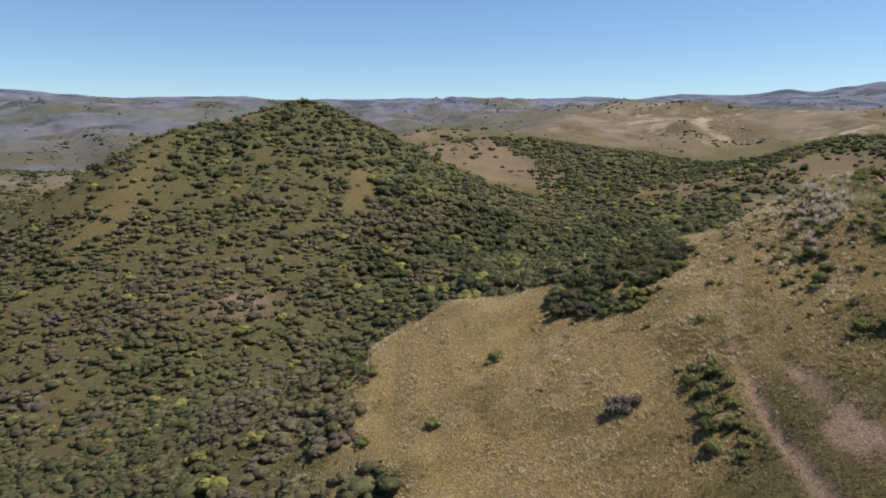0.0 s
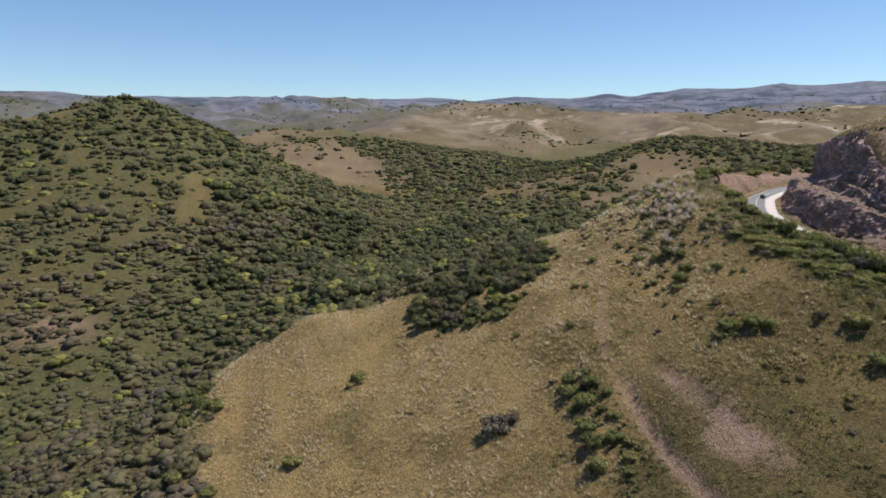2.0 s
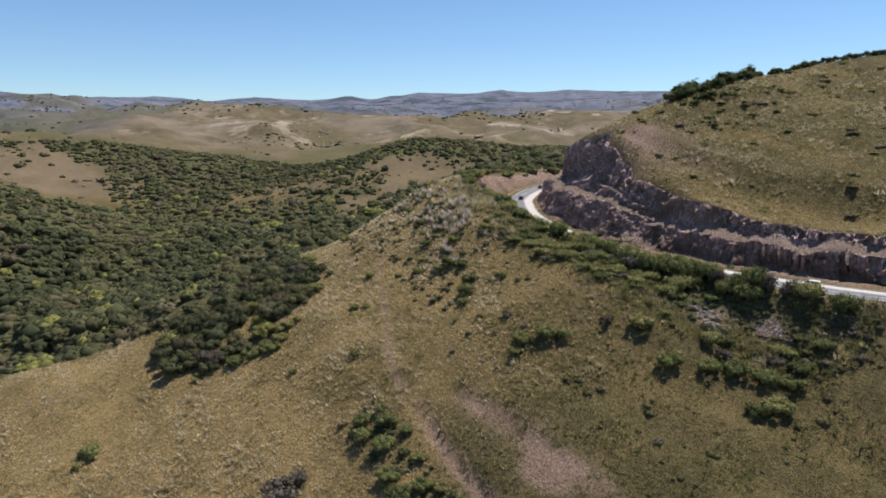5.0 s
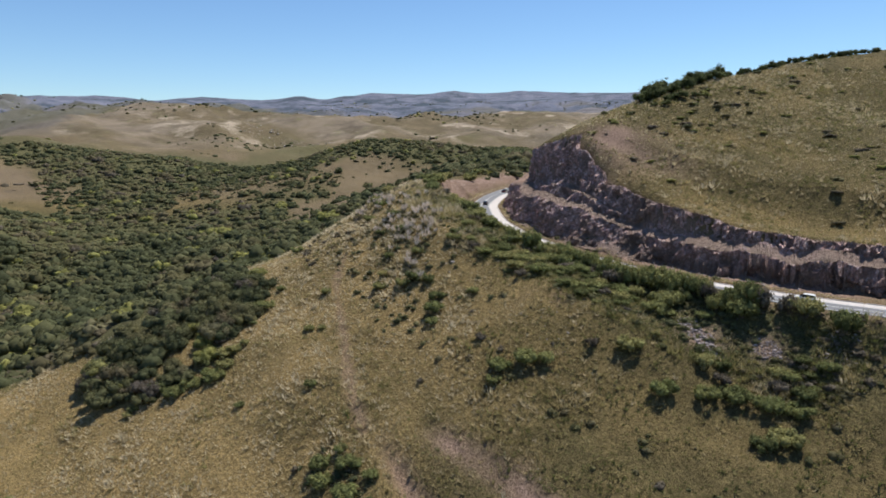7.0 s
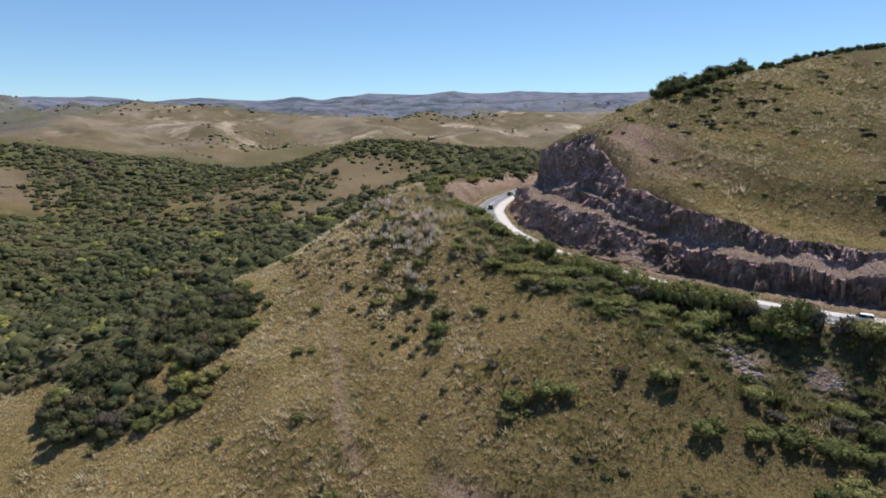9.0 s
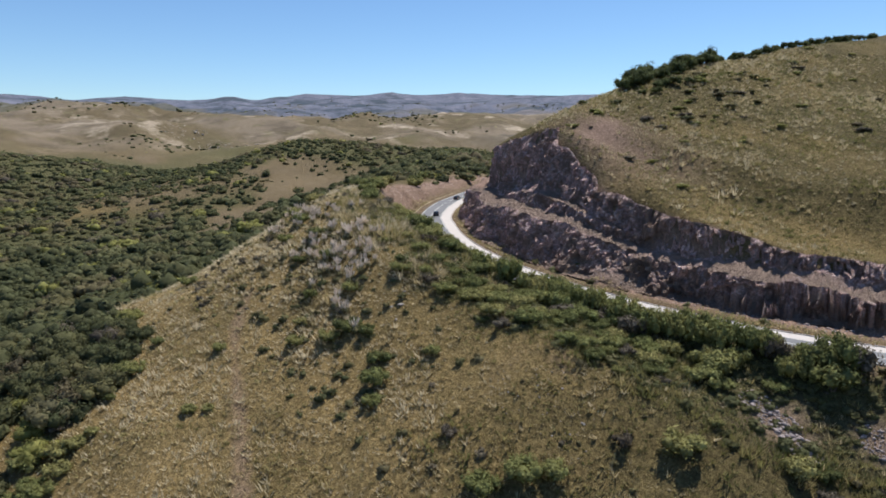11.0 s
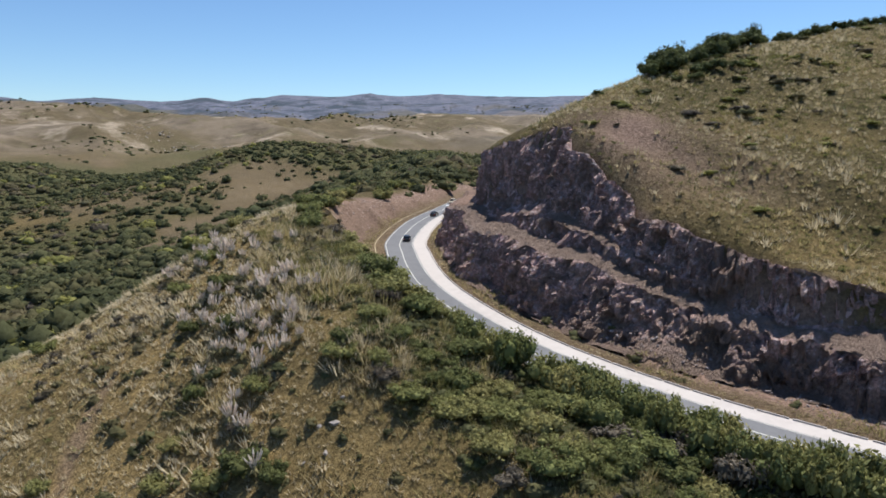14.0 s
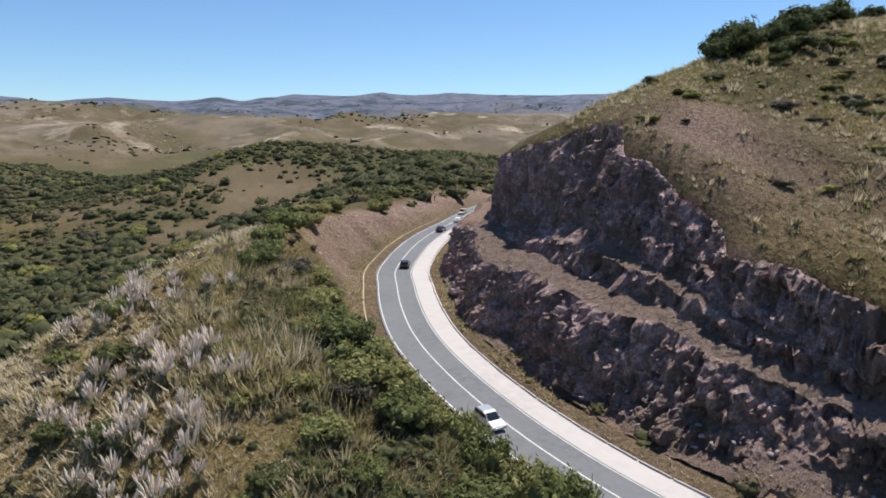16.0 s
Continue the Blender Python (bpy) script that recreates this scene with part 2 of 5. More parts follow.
# ---- materials ----
def material(name, rough=0.9, spec=0.2):
    m = bpy.data.materials.new(name)
    m.use_nodes = True
    b = m.node_tree.nodes["Principled BSDF"]
    b.inputs["Roughness"].default_value = rough
    b.inputs["Specular IOR Level"].default_value = spec
    return m, m.node_tree.nodes, m.node_tree.links, b


def mixer(nodes, links, fac, a, b, mode="MIX"):
    n = nodes.new("ShaderNodeMix")
    n.data_type, n.blend_type = "RGBA", mode
    for socket, v in ((n.inputs["Factor"], fac), (n.inputs["A"], a), (n.inputs["B"], b)):
        if isinstance(v, bpy.types.NodeSocket):
            links.new(v, socket)
        elif isinstance(v, (int, float)):
            socket.default_value = v
        else:
            socket.default_value = (*v, 1.0)
    return n.outputs["Result"]


def grain(nodes, links, scale, detail=4.0, rough=0.6, lo=0.3, hi=0.7, coords=None):
    """Noise at a scale in features a metre, pulled between lo and hi."""
    n = nodes.new("ShaderNodeTexNoise")
    n.inputs["Scale"].default_value = scale
    n.inputs["Detail"].default_value = detail
    n.inputs["Roughness"].default_value = rough
    if coords is None:
        coords = nodes.new("ShaderNodeTexCoord").outputs["Object"]
    links.new(coords, n.inputs["Vector"])
    r = nodes.new("ShaderNodeMapRange")
    r.inputs["From Min"].default_value, r.inputs["From Max"].default_value = lo, hi
    links.new(n.outputs["Fac"], r.inputs["Value"])
    return r.outputs["Result"]


def bump(nodes, links, bsdf, height_socket, strength, distance):
    n = nodes.new("ShaderNodeBump")
    n.inputs["Strength"].default_value, n.inputs["Distance"].default_value = strength, distance
    links.new(height_socket, n.inputs["Height"])
    links.new(n.outputs["Normal"], bsdf.inputs["Normal"])


def attribute(nodes, name):
    n = nodes.new("ShaderNodeAttribute")
    n.attribute_name = name
    return n


def ground_material():
    m, n, l, b = material("hill_ground", 0.95, 0.1)
    cov = attribute(n, "cover")
    sep = n.new("ShaderNodeSeparateColor")
    l.new(cov.outputs["Color"], sep.inputs["Color"])
    scrub, earth, gold = sep.outputs["Red"], sep.outputs["Green"], sep.outputs["Blue"]
    far = attribute(n, "far_cover_haze")
    sep2 = n.new("ShaderNodeSeparateColor")
    l.new(far.outputs["Color"], sep2.inputs["Color"])
    g2, g3 = grain(n, l, 0.12, 4), grain(n, l, 3.2, 3, 0.7)
    g4 = grain(n, l, 0.02, 5, 0.65)
    olive = mixer(n, l, grain(n, l, 0.45, 6, 0.75), (0.058, 0.047, 0.021), (0.158, 0.124, 0.056))
    olive = mixer(n, l, grain(n, l, 0.12, 4, 0.6, 0.35, 0.9), olive, (0.076, 0.060, 0.026))
    golden = mixer(n, l, grain(n, l, 0.6, 6, 0.75), (0.116, 0.082, 0.034), (0.450, 0.318, 0.134))
    golden = mixer(n, l, g3, golden, (0.200, 0.143, 0.064))
    green = mixer(n, l, grain(n, l, 0.3, 6, 0.75), (0.040, 0.044, 0.020), (0.120, 0.112, 0.050))
    soil = mixer(n, l, grain(n, l, 0.8, 6, 0.75), (0.140, 0.092, 0.070), (0.360, 0.258, 0.202))
    soil = mixer(n, l, g3, soil, (0.250, 0.165, 0.130))
    brown = mixer(n, l, g4, (0.094, 0.073, 0.050), (0.205, 0.158, 0.104))
    brown = mixer(n, l, g2, brown, (0.162, 0.120, 0.072))
    beige = mixer(n, l, g4, (0.108, 0.087, 0.063), (0.212, 0.170, 0.124))
    beige = mixer(n, l, grain(n, l, 0.0042, 5, 0.65, 0.46, 0.56), beige, mixer(n, l, g4, (0.080, 0.066, 0.038), (0.150, 0.115, 0.070)))
    beige = mixer(n, l, grain(n, l, 0.035, 5, 0.7, 0.55, 0.68), beige, (0.135, 0.118, 0.062))
    beige = mixer(n, l, grain(n, l, 0.011, 5, 0.7, 0.56, 0.68), beige, (0.36, 0.300, 0.228))
    # distance haze put into the base colour: bluish grey, with darker patches
    painted_haze = mixer(n, l, g4, (0.075, 0.088, 0.124), (0.168, 0.170, 0.212))
    painted_haze = mixer(n, l, grain(n, l, 0.0055, 6, 0.7, 0.48, 0.60), painted_haze, (0.052, 0.066, 0.084))
    c = mixer(n, l, gold, olive, golden)
    c = mixer(n, l, scrub, c, green)
    c = mixer(n, l, sep2.outputs["Red"], c, brown)
    c = mixer(n, l, sep2.outputs["Green"], c, beige)
    c = mixer(n, l, sep2.outputs["Blue"], c, painted_haze)
    c = mixer(n, l, earth, c, soil)
    fine = mixer(n, l, grain(n, l, 1.9, 5, 0.75, 0.36, 0.64), (0.66, 0.64, 0.62), (1.50, 1.50, 1.50))
    c = mixer(n, l, 1.0, c, fine, "MULTIPLY")
    l.new(c, b.inputs["Base Color"])
    bump(n, l, b, grain(n, l, 1.3, 5, 0.75), 0.8, 0.45)
    return m


def foliage_material(name, stops, per_object, island=0.55, through_light=0.3):
    """Leaves whose colour is picked along a ramp, plant by plant, and brightened leaf by leaf."""
    m, n, l, b = material(name, 0.85, 0.12)
    pick = n.new("ShaderNodeObjectInfo").outputs["Random"] if per_object else attribute(n, "tint").outputs["Fac"]
    ramp = n.new("ShaderNodeValToRGB")
    els = ramp.color_ramp.elements
    for i, (p, c) in enumerate(stops):
        e = els[i] if i < 2 else els.new(p)
        e.position, e.color = p, (*c, 1.0)
    l.new(pick, ramp.inputs["Fac"])
    isl = n.new("ShaderNodeNewGeometry").outputs["Random Per Island"]
    c = mixer(n, l, 1.0, ramp.outputs["Color"], mixer(n, l, isl, (1 - island,) * 3, (1 + island * 0.6,) * 3), "MULTIPLY")
    c = mixer(n, l, grain(n, l, 0.7, 4), c, mixer(n, l, 1.0, c, (0.62, 0.62, 0.60), "MULTIPLY"))
    l.new(c, b.inputs["Base Color"])
    bump(n, l, b, grain(n, l, 3.0, 3), 0.6, 0.3)
    thin = n.new("ShaderNodeBsdfTranslucent")
    l.new(c, thin.inputs["Color"])
    both = n.new("ShaderNodeMixShader")
    both.inputs["Fac"].default_value = through_light
    l.new(b.outputs["BSDF"], both.inputs[1])
    l.new(thin.outputs["BSDF"], both.inputs[2])
    l.new(both.outputs["Shader"], n["Material Output"].inputs["Surface"])
    return m


def plain_material(name, a, b_, scale, rough=0.8, spec=0.3, bump_d=0.02, metal=0.0):
    m, n, l, b = material(name, rough, spec)
    b.inputs["Metallic"].default_value = metal
    g = grain(n, l, scale, 5)
    g2 = grain(n, l, scale / 9, 3)
    l.new(mixer(n, l, g2, mixer(n, l, g, a, b_), b_), b.inputs["Base Color"])
    if bump_d:
        bump(n, l, b, g, 0.6, bump_d)
    return m


def rock_material():
    m, n, l, b = material("cut_rock", 0.75, 0.3)
    g1, g2 = grain(n, l, 0.35, 6, 0.7), grain(n, l, 2.5, 5, 0.7)
    vor = n.new("ShaderNodeTexVoronoi")
    vor.inputs["Scale"].default_value = 1.3
    l.new(n.new("ShaderNodeTexCoord").outputs["Object"], vor.inputs["Vector"])
    facet = n.new("ShaderNodeSeparateColor")
    l.new(vor.outputs["Color"], facet.inputs["Color"])
    c = mixer(n, l, g1, (0.262, 0.176, 0.156), (0.580, 0.415, 0.375))
    c = mixer(n, l, g2, c, (0.225, 0.152, 0.135))
    c = mixer(n, l, grain(n, l, 1.1, 5, 0.7, 0.50, 0.66), c, (0.430, 0.385, 0.385))
    c = mixer(n, l, grain(n, l, 0.5, 5, 0.7, 0.52, 0.74), c, (0.270, 0.180, 0.145))
    c = mixer(n, l, 1.0, c, mixer(n, l, facet.outputs["Red"], (0.90, 0.87, 0.87), (2.05, 1.96, 1.94)), "MULTIPLY")
    vor2 = n.new("ShaderNodeTexVoronoi")
    vor2.inputs["Scale"].default_value = 3.6
    l.new(n.new("ShaderNodeTexCoord").outputs["Object"], vor2.inputs["Vector"])
    chip = n.new("ShaderNodeSeparateColor")
    l.new(vor2.outputs["Color"], chip.inputs["Color"])
    c = mixer(n, l, 1.0, c, mixer(n, l, chip.outputs["Green"], (0.75, 0.73, 0.74), (1.40, 1.36, 1.36)), "MULTIPLY")
    soil = mixer(n, l, g2, (0.170, 0.114, 0.086), (0.330, 0.232, 0.176))
    c = mixer(n, l, attribute(n, "flat").outputs["Fac"], c, soil)
    debris = mixer(n, l, grain(n, l, 0.22, 6, 0.7, 0.47, 0.60), (0, 0, 0), (0.75, 0.75, 0.75))
    c = mixer(n, l, debris, c, soil)
    l.new(c, b.inputs["Base Color"])
    bump(n, l, b, g2, 1.0, 0.45)
    return m


GROUND = ground_material()
ROCK = rock_material()
WOOD_RAMP = [(0.0, (0.112, 0.124, 0.062)), (1.0, (0.360, 0.350, 0.115)), (0.25, (0.152, 0.160, 0.078)), (0.45, (0.190, 0.188, 0.090)), (0.60, (0.218, 0.196, 0.098)), (0.74, (0.222, 0.184, 0.112)), (0.88, (0.200, 0.168, 0.135))]
SHRUB_RAMP = [(0.0, (0.165, 0.178, 0.070)), (1.0, (0.410, 0.365, 0.150)), (0.35, (0.245, 0.262, 0.098)), (0.7, (0.320, 0.318, 0.122))]
TREE_FAR = foliage_material("woodland_leaves", WOOD_RAMP, False, 0.30, 0.42)
LEAVES = foliage_material("shrub_leaves", SHRUB_RAMP, True, 0.5, 0.4)
DARK_LEAVES = foliage_material("tree_leaves", [(0.0, (0.085, 0.105, 0.042)), (1.0, (0.165, 0.180, 0.070))], True, 0.45, 0.35)
GREY_LEAVES = foliage_material("grey_twigs", [(0.0, (0.140, 0.115, 0.088)), (1.0, (0.230, 0.195, 0.150))], True)
GRASS = foliage_material("dry_grass", [(0.0, (0.78, 0.67, 0.47)), (1.0, (0.165, 0.180, 0.064)), (0.35, (0.57, 0.46, 0.245)), (0.65, (0.335, 0.300, 0.122))], False, 0.35, 0.4)
PLUME = plain_material("pampas_plume", (0.55, 0.445, 0.36), (0.80, 0.68, 0.56), 3.0, 0.9, 0.1)
PAMPAS_LEAF = plain_material("pampas_leaf", (0.12, 0.11, 0.045), (0.30, 0.25, 0.12), 2.0, 0.8, 0.2)
BARK = plain_material("bark", (0.06, 0.045, 0.033), (0.13, 0.10, 0.075), 6.0)
ASPHALT = plain_material("asphalt", (0.125, 0.125, 0.132), (0.185, 0.185, 0.192), 1.2, 0.9, 0.2, 0.01)
CONCRETE = plain_material("pale_concrete", (0.40, 0.36, 0.335), (0.52, 0.475, 0.445), 0.8, 0.9, 0.2, 0.01)
LINE = plain_material("road_paint", (0.48, 0.46, 0.41), (0.66, 0.64, 0.58), 3.0, 0.7, 0.3, 0.0)
YELLOW = plain_material("yellow_paint", (0.40, 0.32, 0.18), (0.52, 0.43, 0.27), 3.0, 0.7, 0.3, 0.0)
STONE = plain_material("pale_stone", (0.20, 0.17, 0.155), (0.38, 0.335, 0.30), 2.5, 0.9, 0.2, 0.05)
OUTCROP = plain_material("pale_outcrop_rock", (0.28, 0.24, 0.20), (0.42, 0.37, 0.31), 0.3, 0.9, 0.2, 0.1)
BANK_STONE = plain_material("pink_bank_rock", (0.34, 0.255, 0.215), (0.54, 0.43, 0.37), 0.8, 0.9, 0.2, 0.1)
SCREE = plain_material("grey_scree", (0.17, 0.135, 0.13), (0.34, 0.285, 0.27), 3.0, 0.9, 0.2, 0.05)
CAR_SILVER = plain_material("silver_car_paint", (0.50, 0.51, 0.52), (0.56, 0.57, 0.58), 0.5, 0.3, 0.5, 0.0, 0.5)
CAR_WHITE = plain_material("white_car_paint", (0.74, 0.74, 0.73), (0.80, 0.80, 0.79), 0.5, 0.3, 0.5, 0.0)
CAR_DARK = plain_material("charcoal_car_paint", (0.030, 0.031, 0.034), (0.045, 0.046, 0.050), 0.5, 0.25, 0.5, 0.0)
CAR_TAN = plain_material("beige_car_paint", (0.42, 0.36, 0.26), (0.48, 0.42, 0.31), 0.5, 0.3, 0.5, 0.0)
CAR_GLASS = plain_material("dark_car_glass", (0.012, 0.014, 0.016), (0.018, 0.020, 0.022), 0.5, 0.08, 0.6, 0.0)
RUBBER = plain_material("tyre_rubber", (0.015, 0.015, 0.015), (0.03, 0.03, 0.03), 4.0, 0.85, 0.2, 0.0)
ALLOY = plain_material("wheel_alloy", (0.40, 0.40, 0.41), (0.5, 0.5, 0.51), 4.0, 0.35, 0.5, 0.0, 0.9)
LAMP_CLEAR = plain_material("headlight_lens", (0.75, 0.76, 0.78), (0.8, 0.8, 0.82), 4.0, 0.12, 0.6, 0.0)
LAMP_RED = plain_material("tail_light_lens", (0.30, 0.012, 0.010), (0.36, 0.02, 0.015), 4.0, 0.15, 0.6, 0.0)

# ---- mesh helpers ----
def link_mesh(name, verts, faces, mat, parent=None, smooth_faces=False):
    me = bpy.data.meshes.new(name)
    me.from_pydata(verts.tolist() if isinstance(verts, np.ndarray) else verts, [], faces.tolist() if isinstance(faces, np.ndarray) else faces)
    me.materials.append(mat)
    if smooth_faces:
        me.shade_smooth()
    ob = new(name, me)
    ob.parent = parent
    return ob


def part(name, bm, mat, parent=None, label=""):
    me = bpy.data.meshes.new(name)
    bm.to_mesh(me)
    bm.free()
    me.materials.append(mat)
    ob = new(name, me)
    ob.parent = parent
    return tagged(ob, label)


def vertex_value(me, name, values):
    a = me.attributes.new(name, "FLOAT", "POINT")
    a.data.foreach_set("value", np.asarray(values, np.float32))


def vertex_colour(me, name, rgb):
    a = me.color_attributes.new(name, "FLOAT_COLOR", "POINT")
    out = np.ones((len(rgb), 4), np.float32)
    out[:, :3] = rgb
    a.data.foreach_set("color", out.ravel())


# ---- what covers the ground ----
def open_slope(x, y):
    """The grassy brown side of the knoll, where the woods stand back."""
    d = along(spline([(408, 655, 0), (345, 602, 0), (290, 548, 0), (258, 512, 0)], 10), x, y)[0]
    return smooth(46, 24, d + 22 * fbm(x, y, 40, 4, 71))


def cover(x, y, z):
    """Shares of scrub, bare earth and golden grass, and of brown and beige far land and its painted bluish haze."""
    r = np.hypot(x, y)
    d, side, zr, s = along(ROAD_LINE, x, y)
    ds, _, zs, _ = along(spline(STREAM, 40), x, y)
    n1, n2 = fbm(x, y, 45, 4, 71), fbm(x, y, 14, 3, 75)
    n3 = fbm(x, y, 60, 4, 73)
    dp, _, zp, sp = along(spline(PEAK, 30), x, y)
    dc, cside, _, _ = along(spline(CREST, 10), x, y)
    # woodland of the valley, the wooded foot of the ridge, the left hill and the knoll
    valley = smooth(44, 18, z - zs + 12 * n1) * smooth(1000, 830, y + 30 * n1) * smooth(240, 300, y + 0.4 * x)
    dsp, sside, _, _ = along(spline(SPUR, 8), x, y)
    front = smooth(50, 38, x + 6 * n2) * smooth(-7, 1, dsp * sside + 3 * n2) * smooth(-66, -44, x + 14 * n1 + 8 * n2)    # the grassy near side of the spur
    valley = valley * (1 - front) * (1 - smooth(-80, -68, z + 6 * n1) * smooth(165, 125, x) * smooth(700, 760, y) * smooth(-90, -50, x))
    west = smooth(238, 264, y - 0.25 * (x - 80) + 8 * n1) * smooth(-34, -50, z + 8 * n1) * smooth(680, 600, y) * smooth(-60, 0, x) * (1 - front)
    hill = smooth(470, 520, y + 25 * n1) * smooth(1010, 880, y) * smooth(180, 60, x) * (0.50 + 0.46 * smooth(-0.40, 0.15, n3 + 0.4 * n2 + 0.55 * smooth(-160, 20, x)))
    hill = hill * np.where((sp < 330) & (y < 760), 0.3 + 0.7 * smooth(2, 26, dp + 14 * n2), 1.0)
    hill = hill * (1 - 0.75 * np.exp(-((x + 74 + 8 * n2) / 19.0) ** 2) * smooth(430, 520, y) * smooth(700, 600, y))
    hill = hill * (1 - smooth(765, 815, y + 25 * n1) * smooth(-120, -60, x))
    left = smooth(-8, -34, x + 0.25 * (y - 200) + 18 * n1 + 12 * n2) * smooth(560, 480, y) * (0.40 + 0.45 * smooth(-0.3, 0.3, n1))
    dbr = along(spline(BROWN, 40), x, y)[0]
    brownwood = smooth(190, 120, dbr + 25 * n1) * smooth(82, 112, x - 0.35 * (1004 - y) + 10 * n1) * smooth(740, 790, y)
    knoll = smooth(88, 42, along(spline(KNOLL, 30), x, y)[0] + 26 * n1) * smooth(260, 330, x)
    bankside = np.where(side < 0, smooth(5, 9, d) * smooth(34, 20, d + 5 * n1), 0) * smooth(245, 225, y) * smooth(85, 115, y)
    scrub = np.clip(np.maximum.reduce([0.95 * valley, 0.9 * west, hill, 0.8 * left, 0.95 * knoll, 0.75 * bankside, 0.95 * brownwood]), 0, 1)
    bare = open_slope(x, y)
    scrub = scrub * smooth(1350, 1000, r) * (1 - 0.88 * bare)
    # golden grass of the nose, left of the path, and the pale top of the ridge
    gold = smooth(8, -8, x - 66 - 0.88 * (y - 138) + 8 * n2) * smooth(110, 135, y) * smooth(-52, -26, x + 8 * n1) * smooth(285, 262, y) * (0.78 + 0.25 * smooth(-0.4, 0.3, n2 - 0.5 * n1))
    gold = np.maximum(gold, 0.75 * np.where(cside < 0, smooth(30, 12, dc + 5 * n2), smooth(9, 3, dc)) * smooth(185, 205, y) * smooth(290, 262, y))
    spurs = np.where(sp < 330, smooth(30, 4, dp + 14 * n2), 0) * smooth(1000, 850, y)
    rib = np.exp(-((x + 74) / 18.0) ** 2) * smooth(470, 530, y) * smooth(700, 600, y)
    rightband = np.where(side > 0, smooth(20, 24, d) * smooth(44, 32, d), 0) * smooth(200, 165, y)
    dpath = along(spline(TRAIL, 5), x, y)[0]
    path = 0.9 * smooth(2.6, 0.8, dpath + 0.8 * n2)
    knob = 0.72 * smooth(128, 160, y) * smooth(82, 94, x) * smooth(132, 120, x) * smooth(262, 240, y)
    gold = np.clip(np.maximum.reduce([gold, knob, 0.28 * spurs, 0.32 * rib, 0.45 * rightband, path]) + 0.30 * n2 + 0.15 * n1, 0, 1)
    # bare earth: gullies, bench, bank, verges
    zone = smooth(72, 76, x) * smooth(93, 85, x) * smooth(102, 114, y) * smooth(152, 140, y)
    dg, dge = along(spline(GULLY, 6), x, y)[0], along(spline(GULLY_EAST, 6), x, y)[0]
    gully = np.exp(-((dg + 0.5 * n2) / 1.5) ** 2) * smooth(95, 104, y) * smooth(165, 150, y)
    gully2 = np.exp(-((dge + 0.9 * n2) / 2.4) ** 2) * smooth(108, 116, y) * smooth(157, 147, y)
    track = np.maximum.reduce([gully * (0.75 + 0.25 * smooth(-0.3, 0.3, n2)), 0.95 * gully2 * (0.5 + 0.5 * smooth(-0.5, 0.1, n2)), zone * 0.72 * smooth(-0.3, 0.3, n2), 0.45 * smooth(1.3, 0.5, dpath + 0.5 * n2)])
    rim = rim_line(s) + 0.5
    bench = np.where(side > 0, smooth(9.0, 10.5, d) * smooth(rim, rim - 2, d), 0) * smooth(95, 120, y)
    crown = np.exp(-(((x - 193) / 11) ** 2 + ((y - 190) / 17) ** 2)) * (0.85 + 0.5 * n2)
    bank = np.where(side < 0, smooth(7.5, 9.5, d) * smooth(18, 14, d + 3 * n2), 0) * smooth(243, 262, y + 5 * n2)
    scree = 0.8 * np.maximum(np.exp(-((x - 136) ** 2 + (y - 128) ** 2) / 22.0), np.exp(-((x - 142) ** 2 + (y - 117) ** 2) / 10.0))
    patch = 0.8 * np.exp(-(((x - 115) / 8) ** 2 + ((y - 153) / 8) ** 2)) * smooth(-0.3, 0.4, n2)
    saddle = 0.8 * np.exp(-(((x + 140) / 20) ** 2 + ((y - 441) / 12) ** 2))
    verge = np.where(d < 10, 0.35, 0)
    earth = np.clip(np.maximum.reduce([track, bench, crown, 0.85 * bank, patch, scree, verge, saddle]), 0, 1) * smooth(700, 500, r)
    # far land, with bluish distance haze painted into its colour
    brown = np.maximum(smooth(820, 900, y + 40 * n1) * smooth(1250, 1100, r + 60 * n3), np.maximum(0.8 * bare, 0.6 * smooth(285, 330, y) * smooth(110, 150, x) * smooth(-66, -50, z))) * (1 - scrub)
    dbg, bside, _, _ = along(spline(BEIGE, 60), x, y)
    dbg = np.where(bside > 0, 9 * dbg, dbg)
    beige = np.maximum(smooth(620, 430, dbg + 90 * n3) * smooth(120, 300, x), 0.25 * smooth(0.0, 0.35, fbm(x, y, 320, 4, 83)) * smooth(1300, 1600, r)) * smooth(1150, 1350, r) * smooth(2700, 2250, r + 200 * n1)
    painted_haze = np.maximum(smooth(2000, 2800, r + 320 * fbm(x, y, 500, 4, 81)), 0.75 * smooth(1250, 1700, r) * (1 - beige))
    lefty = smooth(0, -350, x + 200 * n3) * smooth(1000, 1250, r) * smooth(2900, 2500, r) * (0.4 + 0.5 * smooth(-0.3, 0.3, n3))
    patches = smooth(0.12, 0.42, fbm(x, y, 260, 5, 88)) * smooth(930, 1120, r) * smooth(3600, 3000, r) * (1 - 0.85 * smooth(430, 250, dbg + 60 * n3) * smooth(150, 300, x))
    scrub = np.clip(np.maximum.reduce([scrub, 0.9 * lefty, 0.8 * patches]), 0, 1)
    brown, beige, painted_haze = brown * (1 - 0.8 * patches), beige * (1 - 0.8 * patches), painted_haze * (1 - 0.55 * patches)
    return np.stack([scrub, earth, gold], -1), np.stack([brown, beige * (1 - 0.9 * lefty), np.maximum(painted_haze, 0.55 * lefty)], -1)


